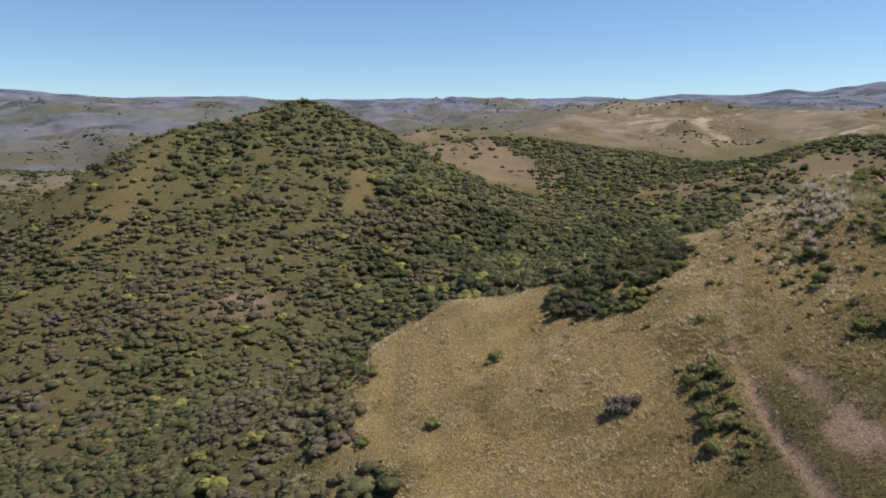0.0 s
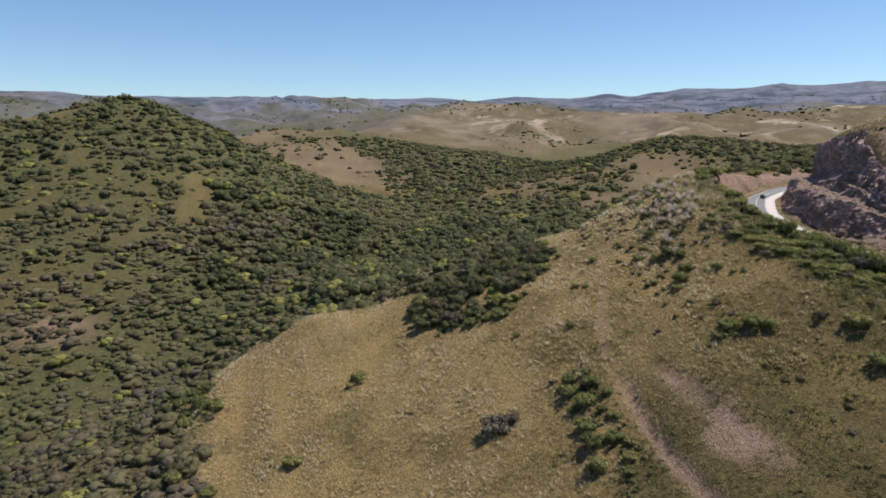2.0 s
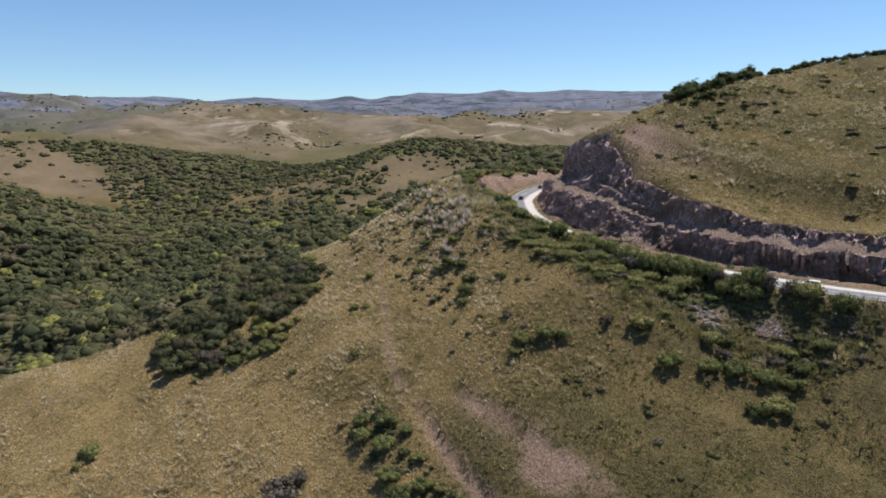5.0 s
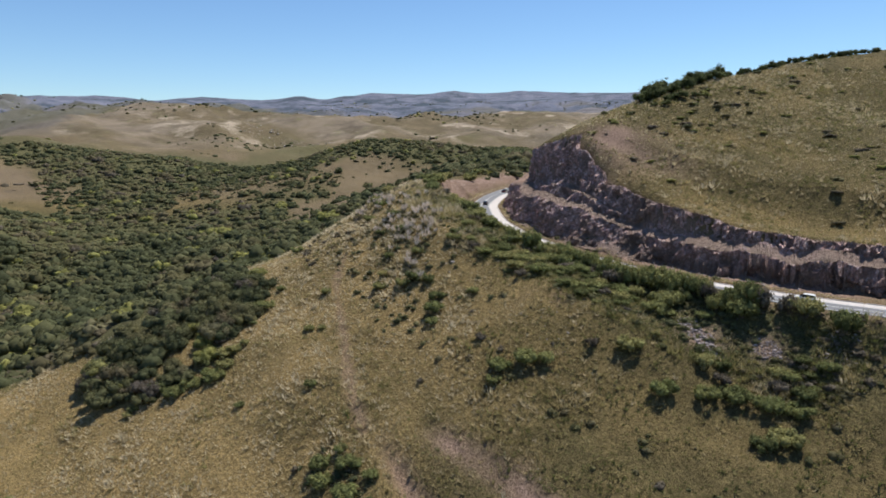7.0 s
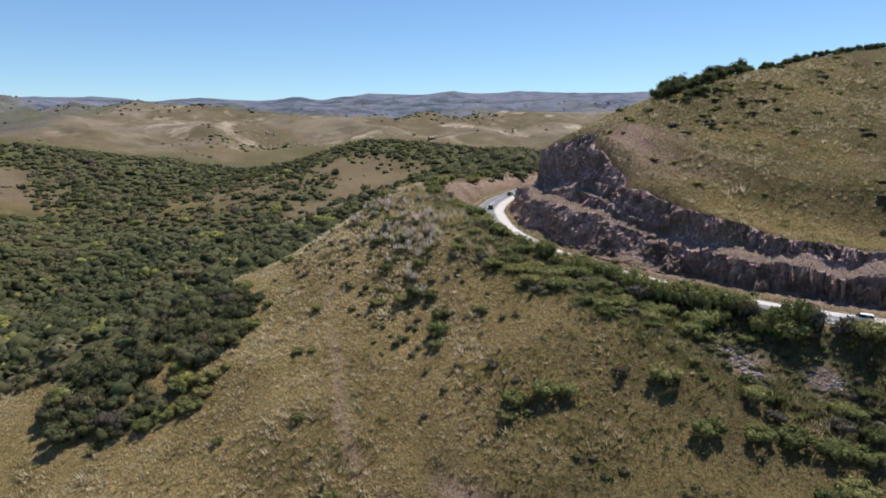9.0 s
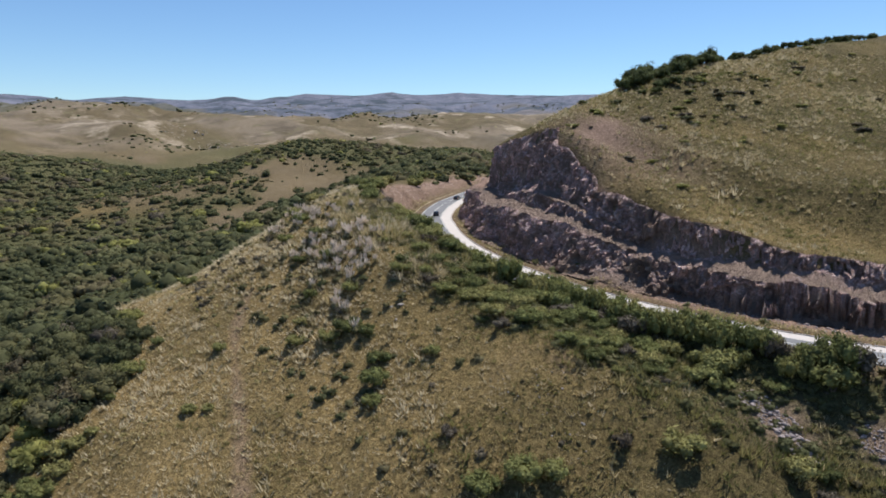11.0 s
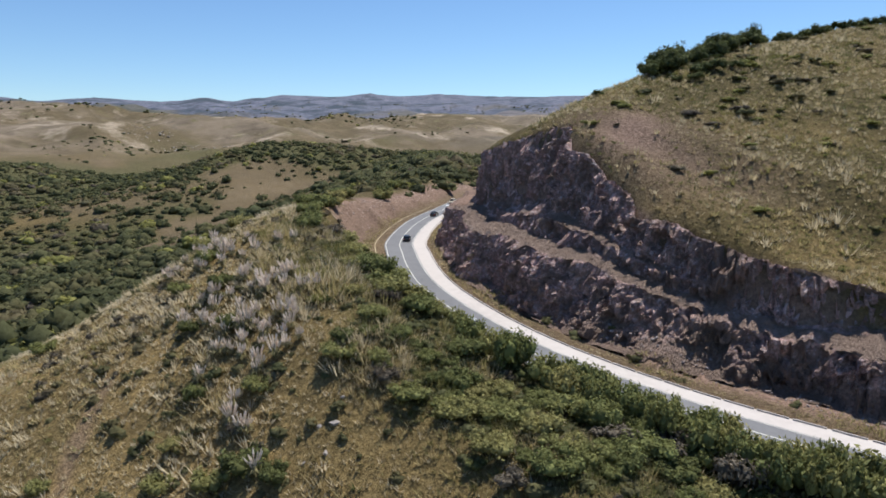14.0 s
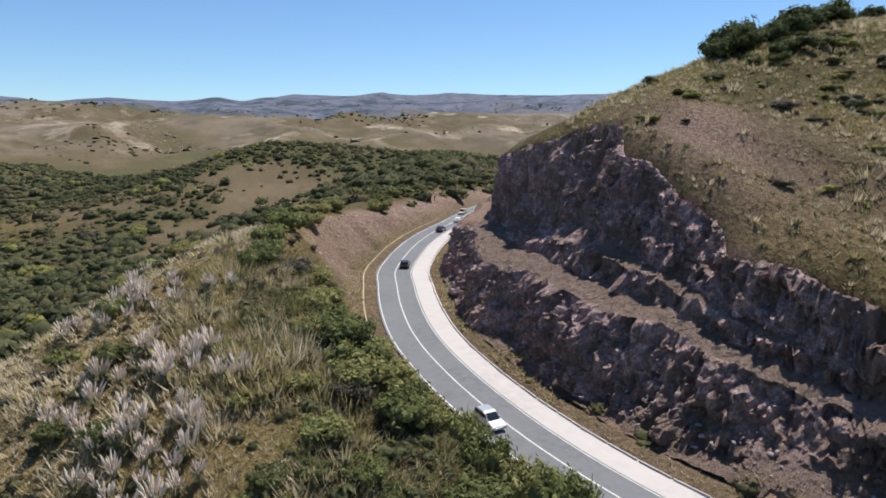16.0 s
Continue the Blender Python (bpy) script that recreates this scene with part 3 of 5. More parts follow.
def graded(centre_lo, centre_hi, step, lo, hi, grow, biggest):
    """Grid lines: even in the middle, wider and wider outside it."""
    mid = list(np.arange(centre_lo, centre_hi, step))
    up, s = [mid[-1]], step
    while up[-1] < hi:
        s = min(s * grow, biggest)
        up.append(up[-1] + s)
    down, s = [mid[0]], step
    while down[-1] > lo:
        s = min(s * grow, biggest)
        down.append(down[-1] - s)
    return np.array(down[:0:-1] + mid + up[1:])


def build_ground():
    gx = graded(60, 232, 1.5, -4900, 4900, 1.035, 70)
    gy = graded(104, 305, 1.5, -900, 5000, 1.03, 60)
    X, Y = np.meshgrid(gx, gy)
    Z, nat = ground(X, Y), natural(X, Y)
    nx, ny = len(gx), len(gy)
    d, side, zr, s = along(ROAD_LINE, X, Y)
    hidden = (side > 0) & (s > 258) & (s < 425) & (d > cut_lines(s)[0] + 0.3) & (d < 35) & (cut_profile(d, zr, s, nat) < nat + 0.8)
    Z = np.where(hidden, Z - 2.5, Z)                     # the rock face stands before it
    verts = np.stack([X.ravel(), Y.ravel(), Z.ravel()], -1)
    i = np.arange(nx * ny).reshape(ny, nx)
    faces = np.stack([i[:-1, :-1].ravel(), i[:-1, 1:].ravel(), i[1:, 1:].ravel(), i[1:, :-1].ravel()], -1)
    ob = link_mesh("ground", verts, faces, GROUND, smooth_faces=True)
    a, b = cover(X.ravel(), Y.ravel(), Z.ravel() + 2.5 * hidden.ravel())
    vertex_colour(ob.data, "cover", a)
    vertex_colour(ob.data, "far_cover_haze", b)
    tagged(ob, "rolling hills of dry golden grass, scrub and bare reddish earth", "ground", kind="structure")
    return ob


ground_ob = build_ground()


# ---- road ----
def ribbon(name, mat, lo, hi, up, thick, step=2.0, s_from=0.0, s_to=1e9, parent=None, wave=0.0):
    """A strip along the road between two distances from its centre line (left of the way towards us is positive)."""
    line = spline([(p[0], p[1], p[2]) for p in ROAD_LINE], step)
    seg = np.hypot(*(line[1:, :2] - line[:-1, :2]).T)
    s = np.concatenate([[0], np.cumsum(seg)])
    keep = (s >= s_from) & (s <= s_to)
    tan = np.gradient(line[:, :2], axis=0)
    tan /= np.linalg.norm(tan, axis=1)[:, None]
    nor = np.stack([-tan[:, 1], tan[:, 0]], -1)
    line, nor, s = line[keep], nor[keep], s[keep]
    w = wave * np.sin(s * 0.7) + wave * np.sin(s * 1.9 + 1)
    rows = []
    for off, dz in ((lo, -thick), (lo, 0), (hi, 0), (hi, -thick)):
        o = off + (w if off == hi else 0)
        rows.append(np.column_stack([line[:, :2] + nor * np.reshape(o, (-1, 1)) if np.ndim(o) else line[:, :2] + nor * o, line[:, 2] + up + dz]))
    v = np.stack(rows, 1).reshape(-1, 3)
    n = len(line)
    f = []
    for k in range(n - 1):
        for j in range(3):
            f.append((4 * k + j, 4 * k + 4 + j, 4 * k + 5 + j, 4 * k + 1 + j))
    f += [(0, 1, 2, 3), (4 * n - 1, 4 * n - 2, 4 * n - 3, 4 * n - 4)]
    ob = link_mesh(name, v, f, mat, parent)
    return ob


road = tagged(ribbon("road", ASPHALT, -3.7, 3.35, 0.0, 0.3), "grey two-lane asphalt road curving round the rock cutting", "road", kind="structure")
shoulder = tagged(ribbon("concrete_shoulder", CONCRETE, 3.35, 6.35, 0.004, 0.3, wave=0.06), "pale concrete shoulder and gutter beside the road", "shoulder", kind="structure")
for lo, hi, mat in ((-3.42, -3.27, LINE), (-0.07, 0.10, LINE), (3.05, 3.17, LINE)):
    tagged(ribbon("lane_line", mat, lo, hi, 0.008, 0.006, parent=road), "painted pale lane line on asphalt")
kerb = tagged(ribbon("kerb_base", CONCRETE, 6.35, 6.75, -0.01, 0.3), "pale concrete edging along the gutter", "kerb", kind="structure")
tagged(ribbon("edge_line", YELLOW, -6.1, -5.92, 0.08, 0.2, s_from=190, s_to=318), "faded yellowish kerb edge along the grass verge", "kerb", kind="structure")

def on_road(y_near, lane):
    """Place and heading on the road near a given y, that many metres left of the centre on the way towards us."""
    k = int(np.argmin(np.abs(ROAD_LINE[:, 1] - y_near) + (ROAD_LINE[:, 0] > 300) * 99))
    t = ROAD_LINE[min(k + 1, len(ROAD_LINE) - 1)] - ROAD_LINE[k - 1]
    nrm = Vector((-t[1], t[0], 0)).normalized()
    p = Vector(ROAD_LINE[k]) + nrm * lane
    return p, math.degrees(math.atan2(-t[0], t[1])), math.degrees(math.atan2(t[2], math.hypot(t[0], t[1])))


# ---- plants: shapes ----
def ico_arrays(sub):
    bm = bmesh.new()
    bmesh.ops.create_icosphere(bm, subdivisions=sub, radius=1.0)
    v = np.array([q.co[:] for q in bm.verts])
    f = np.array([[q.index for q in fc.verts] for fc in bm.faces])
    bm.free()
    return v, f


ICO1 = ico_arrays(1)


def leaf_cards(rng, centres, normals, size):
    """Small bent leaf sprays: two triangles each."""
    n = len(centres)
    a = rng.normal(size=(n, 3))
    a -= (a * normals).sum(1)[:, None] * normals * rng.uniform(0.2, 1.0, (n, 1))
    a /= np.linalg.norm(a, axis=1)[:, None]
    b = np.cross(normals, a) + 0.35 * rng.normal(size=(n, 3))
    b /= np.linalg.norm(b, axis=1)[:, None]
    s = size * rng.uniform(0.6, 1.35, (n, 1))
    v = np.stack([centres - a * s, centres - b * s * 0.55, centres + a * s + normals * s * 0.3, centres + b * s * 0.55], 1).reshape(-1, 3)
    k = np.arange(n)[:, None] * 4
    f = np.concatenate([k + [[0, 1, 2]], k + [[0, 2, 3]]])
    return v, f


def crown(rng, lobes, leaves, leaf, squash=0.75, spread=0.62, ico=ICO1, small=1.0, reach=1.22):
    """A lumpy crown of about unit radius standing on z = 0: rounded leaf masses with sprays of leaves over them."""
    vs, fs, n = [], [], 0
    cen, rad = [], []
    for k in range(lobes):
        ang = rng.uniform(0, 6.283) if k else 0.0
        d = spread * math.sqrt(rng.uniform(0.15, 1.0)) if k else 0.0
        r = small * (rng.uniform(0.34, 0.52) if k else 0.6)
        c = np.array([d * math.cos(ang), d * math.sin(ang), (0.45 + 0.42 * rng.uniform(-0.6, 1.0) * (1 - 0.5 * d)) * squash])
        v = ico[0] * (1 + 0.16 * rng.normal(size=(len(ico[0]), 1)))
        v = v * r * [1, 1, 0.85] + c
        v[:, 2] = np.maximum(v[:, 2], -0.05)
        vs.append(v)
        tri = ico[1][v[ico[1]].mean(1)[:, 2] > 0.04]
        fs.append(tri + n)
        n += len(v)
        cen.append(c)
        rad.append(r)
    cen, rad = np.array(cen), np.array(rad)
    pick = rng.integers(0, lobes, leaves)
    nor = rng.normal(size=(leaves, 3)) + [0, 0, 0.75]
    nor /= np.linalg.norm(nor, axis=1)[:, None]
    pos = cen[pick] + nor * rad[pick][:, None] * rng.uniform(0.9, reach, (leaves, 1)) * [1, 1, 0.9]
    pos[:, 2] = np.maximum(pos[:, 2], 0.02)
    v, f = leaf_cards(rng, pos, nor, leaf)
    vs.append(v)
    fs.append(f + n)
    return np.vstack(vs), np.vstack(fs)


def tri_mesh(name, verts, tris, mat):
    me = bpy.data.meshes.new(name)
    me.vertices.add(len(verts))
    me.vertices.foreach_set("co", np.ascontiguousarray(verts, np.float32).ravel())
    me.loops.add(len(tris) * 3)
    me.loops.foreach_set("vertex_index", np.ascontiguousarray(tris, np.int32).ravel())
    me.polygons.add(len(tris))
    me.polygons.foreach_set("loop_start", np.arange(0, len(tris) * 3, 3, dtype=np.int32))
    me.update(calc_edges=True)
    me.shade_smooth()
    me.materials.append(mat)
    return me


def scatter_mesh(name, kinds, places, mat):
    """Joins many turned and scaled copies of some shapes into one mesh; places: x, y, z, radius, height, tint."""
    rng = np.random.default_rng(len(places) + 5)
    which = rng.integers(0, len(kinds), len(places))
    vs, fs, ts, n = [], [], [], 0
    for k, (v, f) in enumerate(kinds):
        p = places[which == k]
        if not len(p):
            continue
        a = rng.uniform(0, 6.283, len(p))
        ca, sa = np.cos(a)[:, None], np.sin(a)[:, None]
        x = (v[None, :, 0] * ca - v[None, :, 1] * sa) * p[:, 3:4] + p[:, 0:1]
        y = (v[None, :, 0] * sa + v[None, :, 1] * ca) * p[:, 3:4] + p[:, 1:2]
        z = v[None, :, 2] * p[:, 4:5] + p[:, 2:3]
        vs.append(np.stack([x, y, z], -1).reshape(-1, 3))
        fs.append((f[None] + (np.arange(len(p)) * len(v))[:, None, None]).reshape(-1, 3) + n)
        ts.append(np.repeat(p[:, 5], len(v)))
        n += len(p) * len(v)
    me = tri_mesh(name, np.vstack(vs), np.vstack(fs), mat)
    vertex_value(me, "tint", np.concatenate(ts))
    return new(name, me)


def jittered(x0, x1, y0, y1, cell, rng):
    gx, gy = np.meshgrid(np.arange(x0, x1, cell), np.arange(y0, y1, cell))
    gx = gx + rng.uniform(-0.48, 0.48, gx.shape) * cell
    gy = gy + rng.uniform(-0.48, 0.48, gy.shape) * cell
    return gx.ravel(), gy.ravel()


def seen(x, y):
    """The part of the land that the flight looks over."""
    a = np.degrees(np.arctan2(x, y))
    b = np.degrees(np.arctan2(x - 100, y - 155))
    return ((a > -38) & (a < 40)) | ((b > -2) & (b < 85) & (y > 60)) | ((x > 0) & (x < 170) & (y > 90) & (y < 320))


# ---- woodland and scrub too dense to count ----
rng = np.random.default_rng(11)
VALLEY_KINDS = [crown(rng, 7, 42, 0.17, 0.62, 0.78, ICO1, 0.9, 1.15) for _ in range(8)]
HILL_KINDS = [crown(rng, 3, 12, 0.26, 0.5, 0.8) for _ in range(8)]
LOW_KINDS = [crown(rng, 4, 9, 0.26, 0.5, 0.8) for _ in range(8)]
FAR_KINDS = [crown(rng, 2, 16, 0.28, 0.55) for _ in range(5)]
DOT_KINDS = [crown(rng, 2, 0, 0.28, 0.5) for _ in range(5)]


def woodland(cell, x0, x1, y0, y1, r_lo, r_hi, keep, tall, lean_dry, seed, cap=1e9):
    g = np.random.default_rng(seed)
    x, y = jittered(x0, x1, y0, y1, cell, g)
    m = seen(x, y)
    x, y = x[m], y[m]
    z = ground(x, y)
    sc, _ = cover(x, y, z)
    d, side, zr, _ = along(ROAD_LINE, x, y)
    m = (g.uniform(size=len(x)) < keep(x, y, z, sc)) & (d > np.where(r_hi < 2, 7.5, 11))
    x, y, z = x[m], y[m], z[m]
    r = r_lo + (r_hi - r_lo) * g.uniform(size=len(x)) ** 1.7
    r = r * (1 - 0.35 * smooth(310, 255, y) * smooth(-20, 30, x) * (r_hi > 3))
    t = np.clip(g.normal(lean_dry, 0.15, len(x)) + 0.34 * fbm(x, y, 48, 3, 91), 0, 1)
    t = np.where(g.uniform(size=len(x)) < 0.045, 1.0, np.minimum(t, 0.92))          # here and there one in yellow-green leaf
    return np.column_stack([x, y, z - 0.15 * r, r, r * g.uniform(0.8, 1.25, len(x)) * tall, t])


def near_scrub(x, y):
    return (x > 95) & (x < 165) & (y > 95) & (y < 275)


valley = woodland(7.9, -60, 520, 235, 760, 4.4, 11.0, lambda x, y, z, c: np.where(c[:, 0] > 0.5, 0.97, 0.25 * c[:, 0]) * ~near_scrub(x, y) * ((x > 15) | (y > 480)) * (np.hypot(x, y) < 640), 0.85, 0.36, 101)
tagged(scatter_mesh("valley_woodland", VALLEY_KINDS, valley, TREE_FAR), "dense grey-green subtropical woodland filling the valley", "woodland", kind="stuff")
upper = woodland(7.6, -700, 640, 480, 1100, 2.4, 9.0, lambda x, y, z, c: np.where(c[:, 0] > 0.55, 0.95, 0.02 + 0.56 * c[:, 0]) * (np.hypot(x, y) > np.where(x > -40, 640, 560)) * (y < 1060) * (x < 330), 0.75, 0.38, 102)
tagged(scatter_mesh("hillside_scrub", HILL_KINDS, upper, TREE_FAR), "grey-green scrub scattered over the grassy hill", "scrub", kind="stuff")
lower = woodland(5.2, -420, 70, 120, 560, 2.2, 8.4, lambda x, y, z, c: np.where(c[:, 0] > 0.3, 0.55 + 0.4 * smooth(-0.3, 0.2, fbm(x, y, 26, 3, 89)), 0.012 * (c[:, 2] < 0.15)) * (x < 60 - 0.2 * (y - 240)) * ((x < 15) | (y < 250)), 0.58, 0.58, 103)
near = np.hypot(lower[:, 0], lower[:, 1]) < 300
tagged(scatter_mesh("near_slope_scrub", VALLEY_KINDS, lower[near], TREE_FAR), "olive and grey-brown thorn bushes at the foot of the nose", "scrub", kind="stuff")
tagged(scatter_mesh("lower_slope_scrub", LOW_KINDS, lower[~near], TREE_FAR), "low olive and grey-brown thorn scrub on the slope", "scrub", kind="stuff")
knoll_woods = woodland(6.6, 120, 700, 290, 900, 2.2, 7.6, lambda x, y, z, c: np.where(c[:, 0] > 0.4, 0.97, 0.40 + 0.5 * smooth(-0.1, 0.35, fbm(x, y, 55, 3, 87))) * (np.hypot(x, y) > 380) * ((x > 330) | (c[:, 0] < 0.5)) * (1 - 0.86 * open_slope(x, y)), 0.75, 0.30, 104)
tagged(scatter_mesh("knoll_woodland", FAR_KINDS, knoll_woods, TREE_FAR), "dark green thicket and bushes over the low knoll", "woodland", kind="stuff")
far_dots = woodland(18, -1500, 2600, 860, 3300, 2.5, 9.0, lambda x, y, z, c: np.clip(np.maximum(-0.25 + 1.2 * fbm(x, y, 240, 4, 95), 0.95 * smooth(0.045, 0.02, np.abs(fbm(x, y, 420, 3, 96)))), 0.008, 0.9) * (np.hypot(x, y) > 880) * (c[:, 0] < 0.9), 0.7, 0.3, 105)
tagged(scatter_mesh("distant_scrub", DOT_KINDS, far_dots, TREE_FAR), "distant dark scrub dotted over the dry hills", "scrub", kind="stuff")
belt = woodland(1.35, 96, 165, 96, 262, 0.5, 1.9, lambda x, y, z, c: np.maximum(0.62 * smooth(0.12, 0.4, c[:, 0]), 0.05 + 0.17 * smooth(165, 195, y) * smooth(98, 112, x)), 0.75, 0.42, 106)
belt[:, 5] = np.clip(0.52 + 0.7 * (belt[:, 5] - 0.42), 0, 0.85)
side_belt = woodland(1.5, 57, 73, 126, 172, 0.5, 1.5, lambda x, y, z, c: 0.62 * np.exp(-((x - 66.5 + 0.06 * (150 - y)) / 3.6) ** 2), 0.8, 0.36, 107)
belt = np.vstack([belt, side_belt])
tagged(scatter_mesh("low_undergrowth", FAR_KINDS, belt, TREE_FAR), "low green undergrowth between the shrubs below the road", "undergrowth", kind="stuff")


# ---- grass too dense to count ----
def tuft(rng, blades, spread, wide, lean=0.95):
    v, f = [], []
    for k in range(blades):
        a, b = rng.uniform(0, 6.283), rng.uniform(0, 6.283)
        base = np.array([math.cos(a), math.sin(a), 0]) * rng.uniform(0, spread)
        b = a + 1.571 + 0.6 * (b / 3.1416 - 1)
        side = np.array([math.cos(b), math.sin(b), 0]) * wide
        tip = base * (1.4 + 0.6 * lean) + np.array([math.cos(a), math.sin(a), 0]) * rng.uniform(0.1 + 0.2 * lean, lean) + [0, 0, rng.uniform(0.5, 1.0)]
        n = len(v)
        v += [base - side, base + side, tip]
        f.append((n, n + 1, n + 2))
    return np.array(v), np.array(f)


GRASS_KINDS = [tuft(rng, 6, 0.5, 0.12) for _ in range(8)]


def grass_field(cell, x0, x1, y0, y1, lo, hi, test, seed):
    g = np.random.default_rng(seed)
    x, y = jittered(x0, x1, y0, y1, cell, g)
    z = ground(x, y)
    sc, _ = cover(x, y, z)
    d, side, _, s = along(ROAD_LINE, x, y)
    m = ((side < 0) | (d < 12) | (d > rim_line(s) + 0.7)) & (g.uniform(size=len(x)) < np.where(d < 11.5, 0.8, np.clip(1 - sc[:, 1] * 1.3, 0, 1))) & (d > 6.3) & test(x, y, z, d, side, sc)
    x, y, z, gold = x[m], y[m], z[m], sc[m, 2]
    h = g.uniform(lo, hi, len(x)) * (0.8 + 0.35 * fbm(x, y, 9, 2, 97)) * (1 + 0.6 * g.uniform(size=len(x)) ** 4)
    t = np.clip(0.92 - 0.80 * gold + g.normal(0, 0.17, len(x)) + 0.2 * fbm(x, y, 12, 3, 98), 0, 1)
    return np.column_stack([x, y, z - 0.05, h * 1.1, h, t])


slope_grass = grass_field(1.3, -55, 165, 62, 285, 0.35, 0.8, lambda x, y, z, d, s, c: (c[:, 0] < 0.85) & (d > 9) & ~((s > 0) & (d < 40)), 111)
tagged(scatter_mesh("slope_grass", GRASS_KINDS, slope_grass, GRASS), "tall dry golden and olive grass on the ridge", "grass", kind="stuff")
hill_grass = grass_field(1.6, 165, 345, 70, 225, 0.35, 0.7, lambda x, y, z, d, s, c: (s > 0) & (d > 21), 112)
hill_grass[:, 5] = np.clip(0.38 + 0.55 * hill_grass[:, 5] + 0.35 * fbm(hill_grass[:, 0], hill_grass[:, 1], 25, 3, 99), 0, 1)
tagged(scatter_mesh("hill_grass", GRASS_KINDS, hill_grass, GRASS), "tufted dry grass on the hill above the cutting", "grass", kind="stuff")
verge_grass = grass_field(0.6, 140, 215, 100, 285, 0.35, 0.8, lambda x, y, z, d, s, c: ((s > 0) & (d > 7.3) & (d < 11.5)) | ((s < 0) & (d > 6.4) & (d < 9.5) & (y > 200)), 113)
verge_grass[:, 5] = np.clip(verge_grass[:, 5] - 0.45, 0, 1)
tagged(scatter_mesh("verge_grass", GRASS_KINDS, verge_grass, GRASS), "dry straw-coloured grass along the road verge", "grass", kind="stuff")


# rank tussocks: full clumps of arching blades
TUSSOCKS = [tuft(rng, 18, 0.62, 0.085, 0.45) for _ in range(10)]
RANK = [tuft(rng, 30, 0.55, 0.034, 0.30) for _ in range(8)]


def tussock_field(x0, x1, y0, y1, cell, keep, dry, lo, hi, seed):
    g = np.random.default_rng(seed)
    x, y = jittered(x0, x1, y0, y1, cell, g)
    z = ground(x, y)
    d, side, _, s = along(ROAD_LINE, x, y)
    sc, _ = cover(x, y, z)
    m = keep(x, y, d, side) & ((side < 0) | (d > rim_line(s) + 0.7)) & (g.uniform(size=len(x)) < np.clip(1.15 - 1.4 * sc[:, 1], 0, 1)) & (sc[:, 0] < 0.8)
    x, y, z, sc = x[m], y[m], z[m], sc[m]
    h = g.uniform(lo, hi, len(x)) * (0.85 + 0.4 * fbm(x, y, 8, 2, 123)) * (0.75 + 0.7 * g.uniform(size=len(x)) ** 3)
    h = h * (1 + 0.30 * smooth(182, 202, y) * smooth(98, 112, x) * smooth(168, 160, x))
    t = np.clip(dry - 0.16 * smooth(165, 190, y) * smooth(95, 110, x) * smooth(168, 160, x) - 0.45 * (sc[:, 2] - 0.5) + 0.38 * fbm(x, y, 7, 3, 124) + 0.22 * fbm(x, y, 28, 3, 125) + g.normal(0, 0.25, len(x)), 0, 1)
    return np.column_stack([x, y, z - 0.12 * h, h * g.uniform(0.8, 1.3, len(x)), h, t])


knob = tussock_field(-50, 160, 132, 285, 1.12, lambda x, y, d, s: (s < 0) & (d > 7.2), 0.26, 0.32, 1.05, 121)
tagged(scatter_mesh("tussock_grass", TUSSOCKS, knob, GRASS), "rank straw and green tussock grass over the knob", "grass", kind="stuff")
low = tussock_field(0, 140, 75, 132, 1.45, lambda x, y, d, s: (y < 132) & (s < 0) & (d > 8), 0.74, 0.4, 0.9, 122)
tagged(scatter_mesh("tussock_grass", TUSSOCKS, low, GRASS), "dry straw and olive tussocks over the lower slope", "grass", kind="stuff")
rank = tussock_field(100, 162, 100, 240, 1.25, lambda x, y, d, s: (s < 0) & (d > 6.6) & (d < 31), 0.56, 0.9, 2.1, 128)
tagged(scatter_mesh("tussock_grass", RANK, rank, GRASS), "tall green and straw grass growing between the shrubs below the road", "grass", kind="stuff")
above = tussock_field(165, 335, 80, 222, 1.2, lambda x, y, d, s: (s > 0) & (d > 22) & (d < 130), 0.46, 0.4, 1.15, 123)
pale = np.random.default_rng(126).uniform(size=len(above)) < 0.40 + 0.30 * fbm(above[:, 0], above[:, 1], 11, 3, 127)
above[:, 5] = np.where(pale, 0.25 * above[:, 5], np.clip(0.36 + 0.62 * above[:, 5], 0, 1))
above[:, 4] = above[:, 4] * np.where(pale, 1.25, 0.8)
tagged(scatter_mesh("tussock_grass", TUSSOCKS, above, GRASS), "pale straw tussocks on the hill above the cutting", "grass", kind="stuff")

# ---- the rock cutting ----
def blocky(u, v, seed):
    """Stepped noise, like broken blocks with sharp edges."""
    u = u + 0.35 * value_noise(u * 0.7, v * 0.7, seed + 5)
    v = v + 0.35 * value_noise(u * 0.6 + 9, v * 0.8, seed + 6)
    iu, iv = np.floor(u).astype(np.int64), np.floor(v + 0.5 * lattice(np.floor(u).astype(np.int64), np.zeros(u.shape, np.int64), seed + 7)).astype(np.int64)
    return lattice(iu, iv, seed)


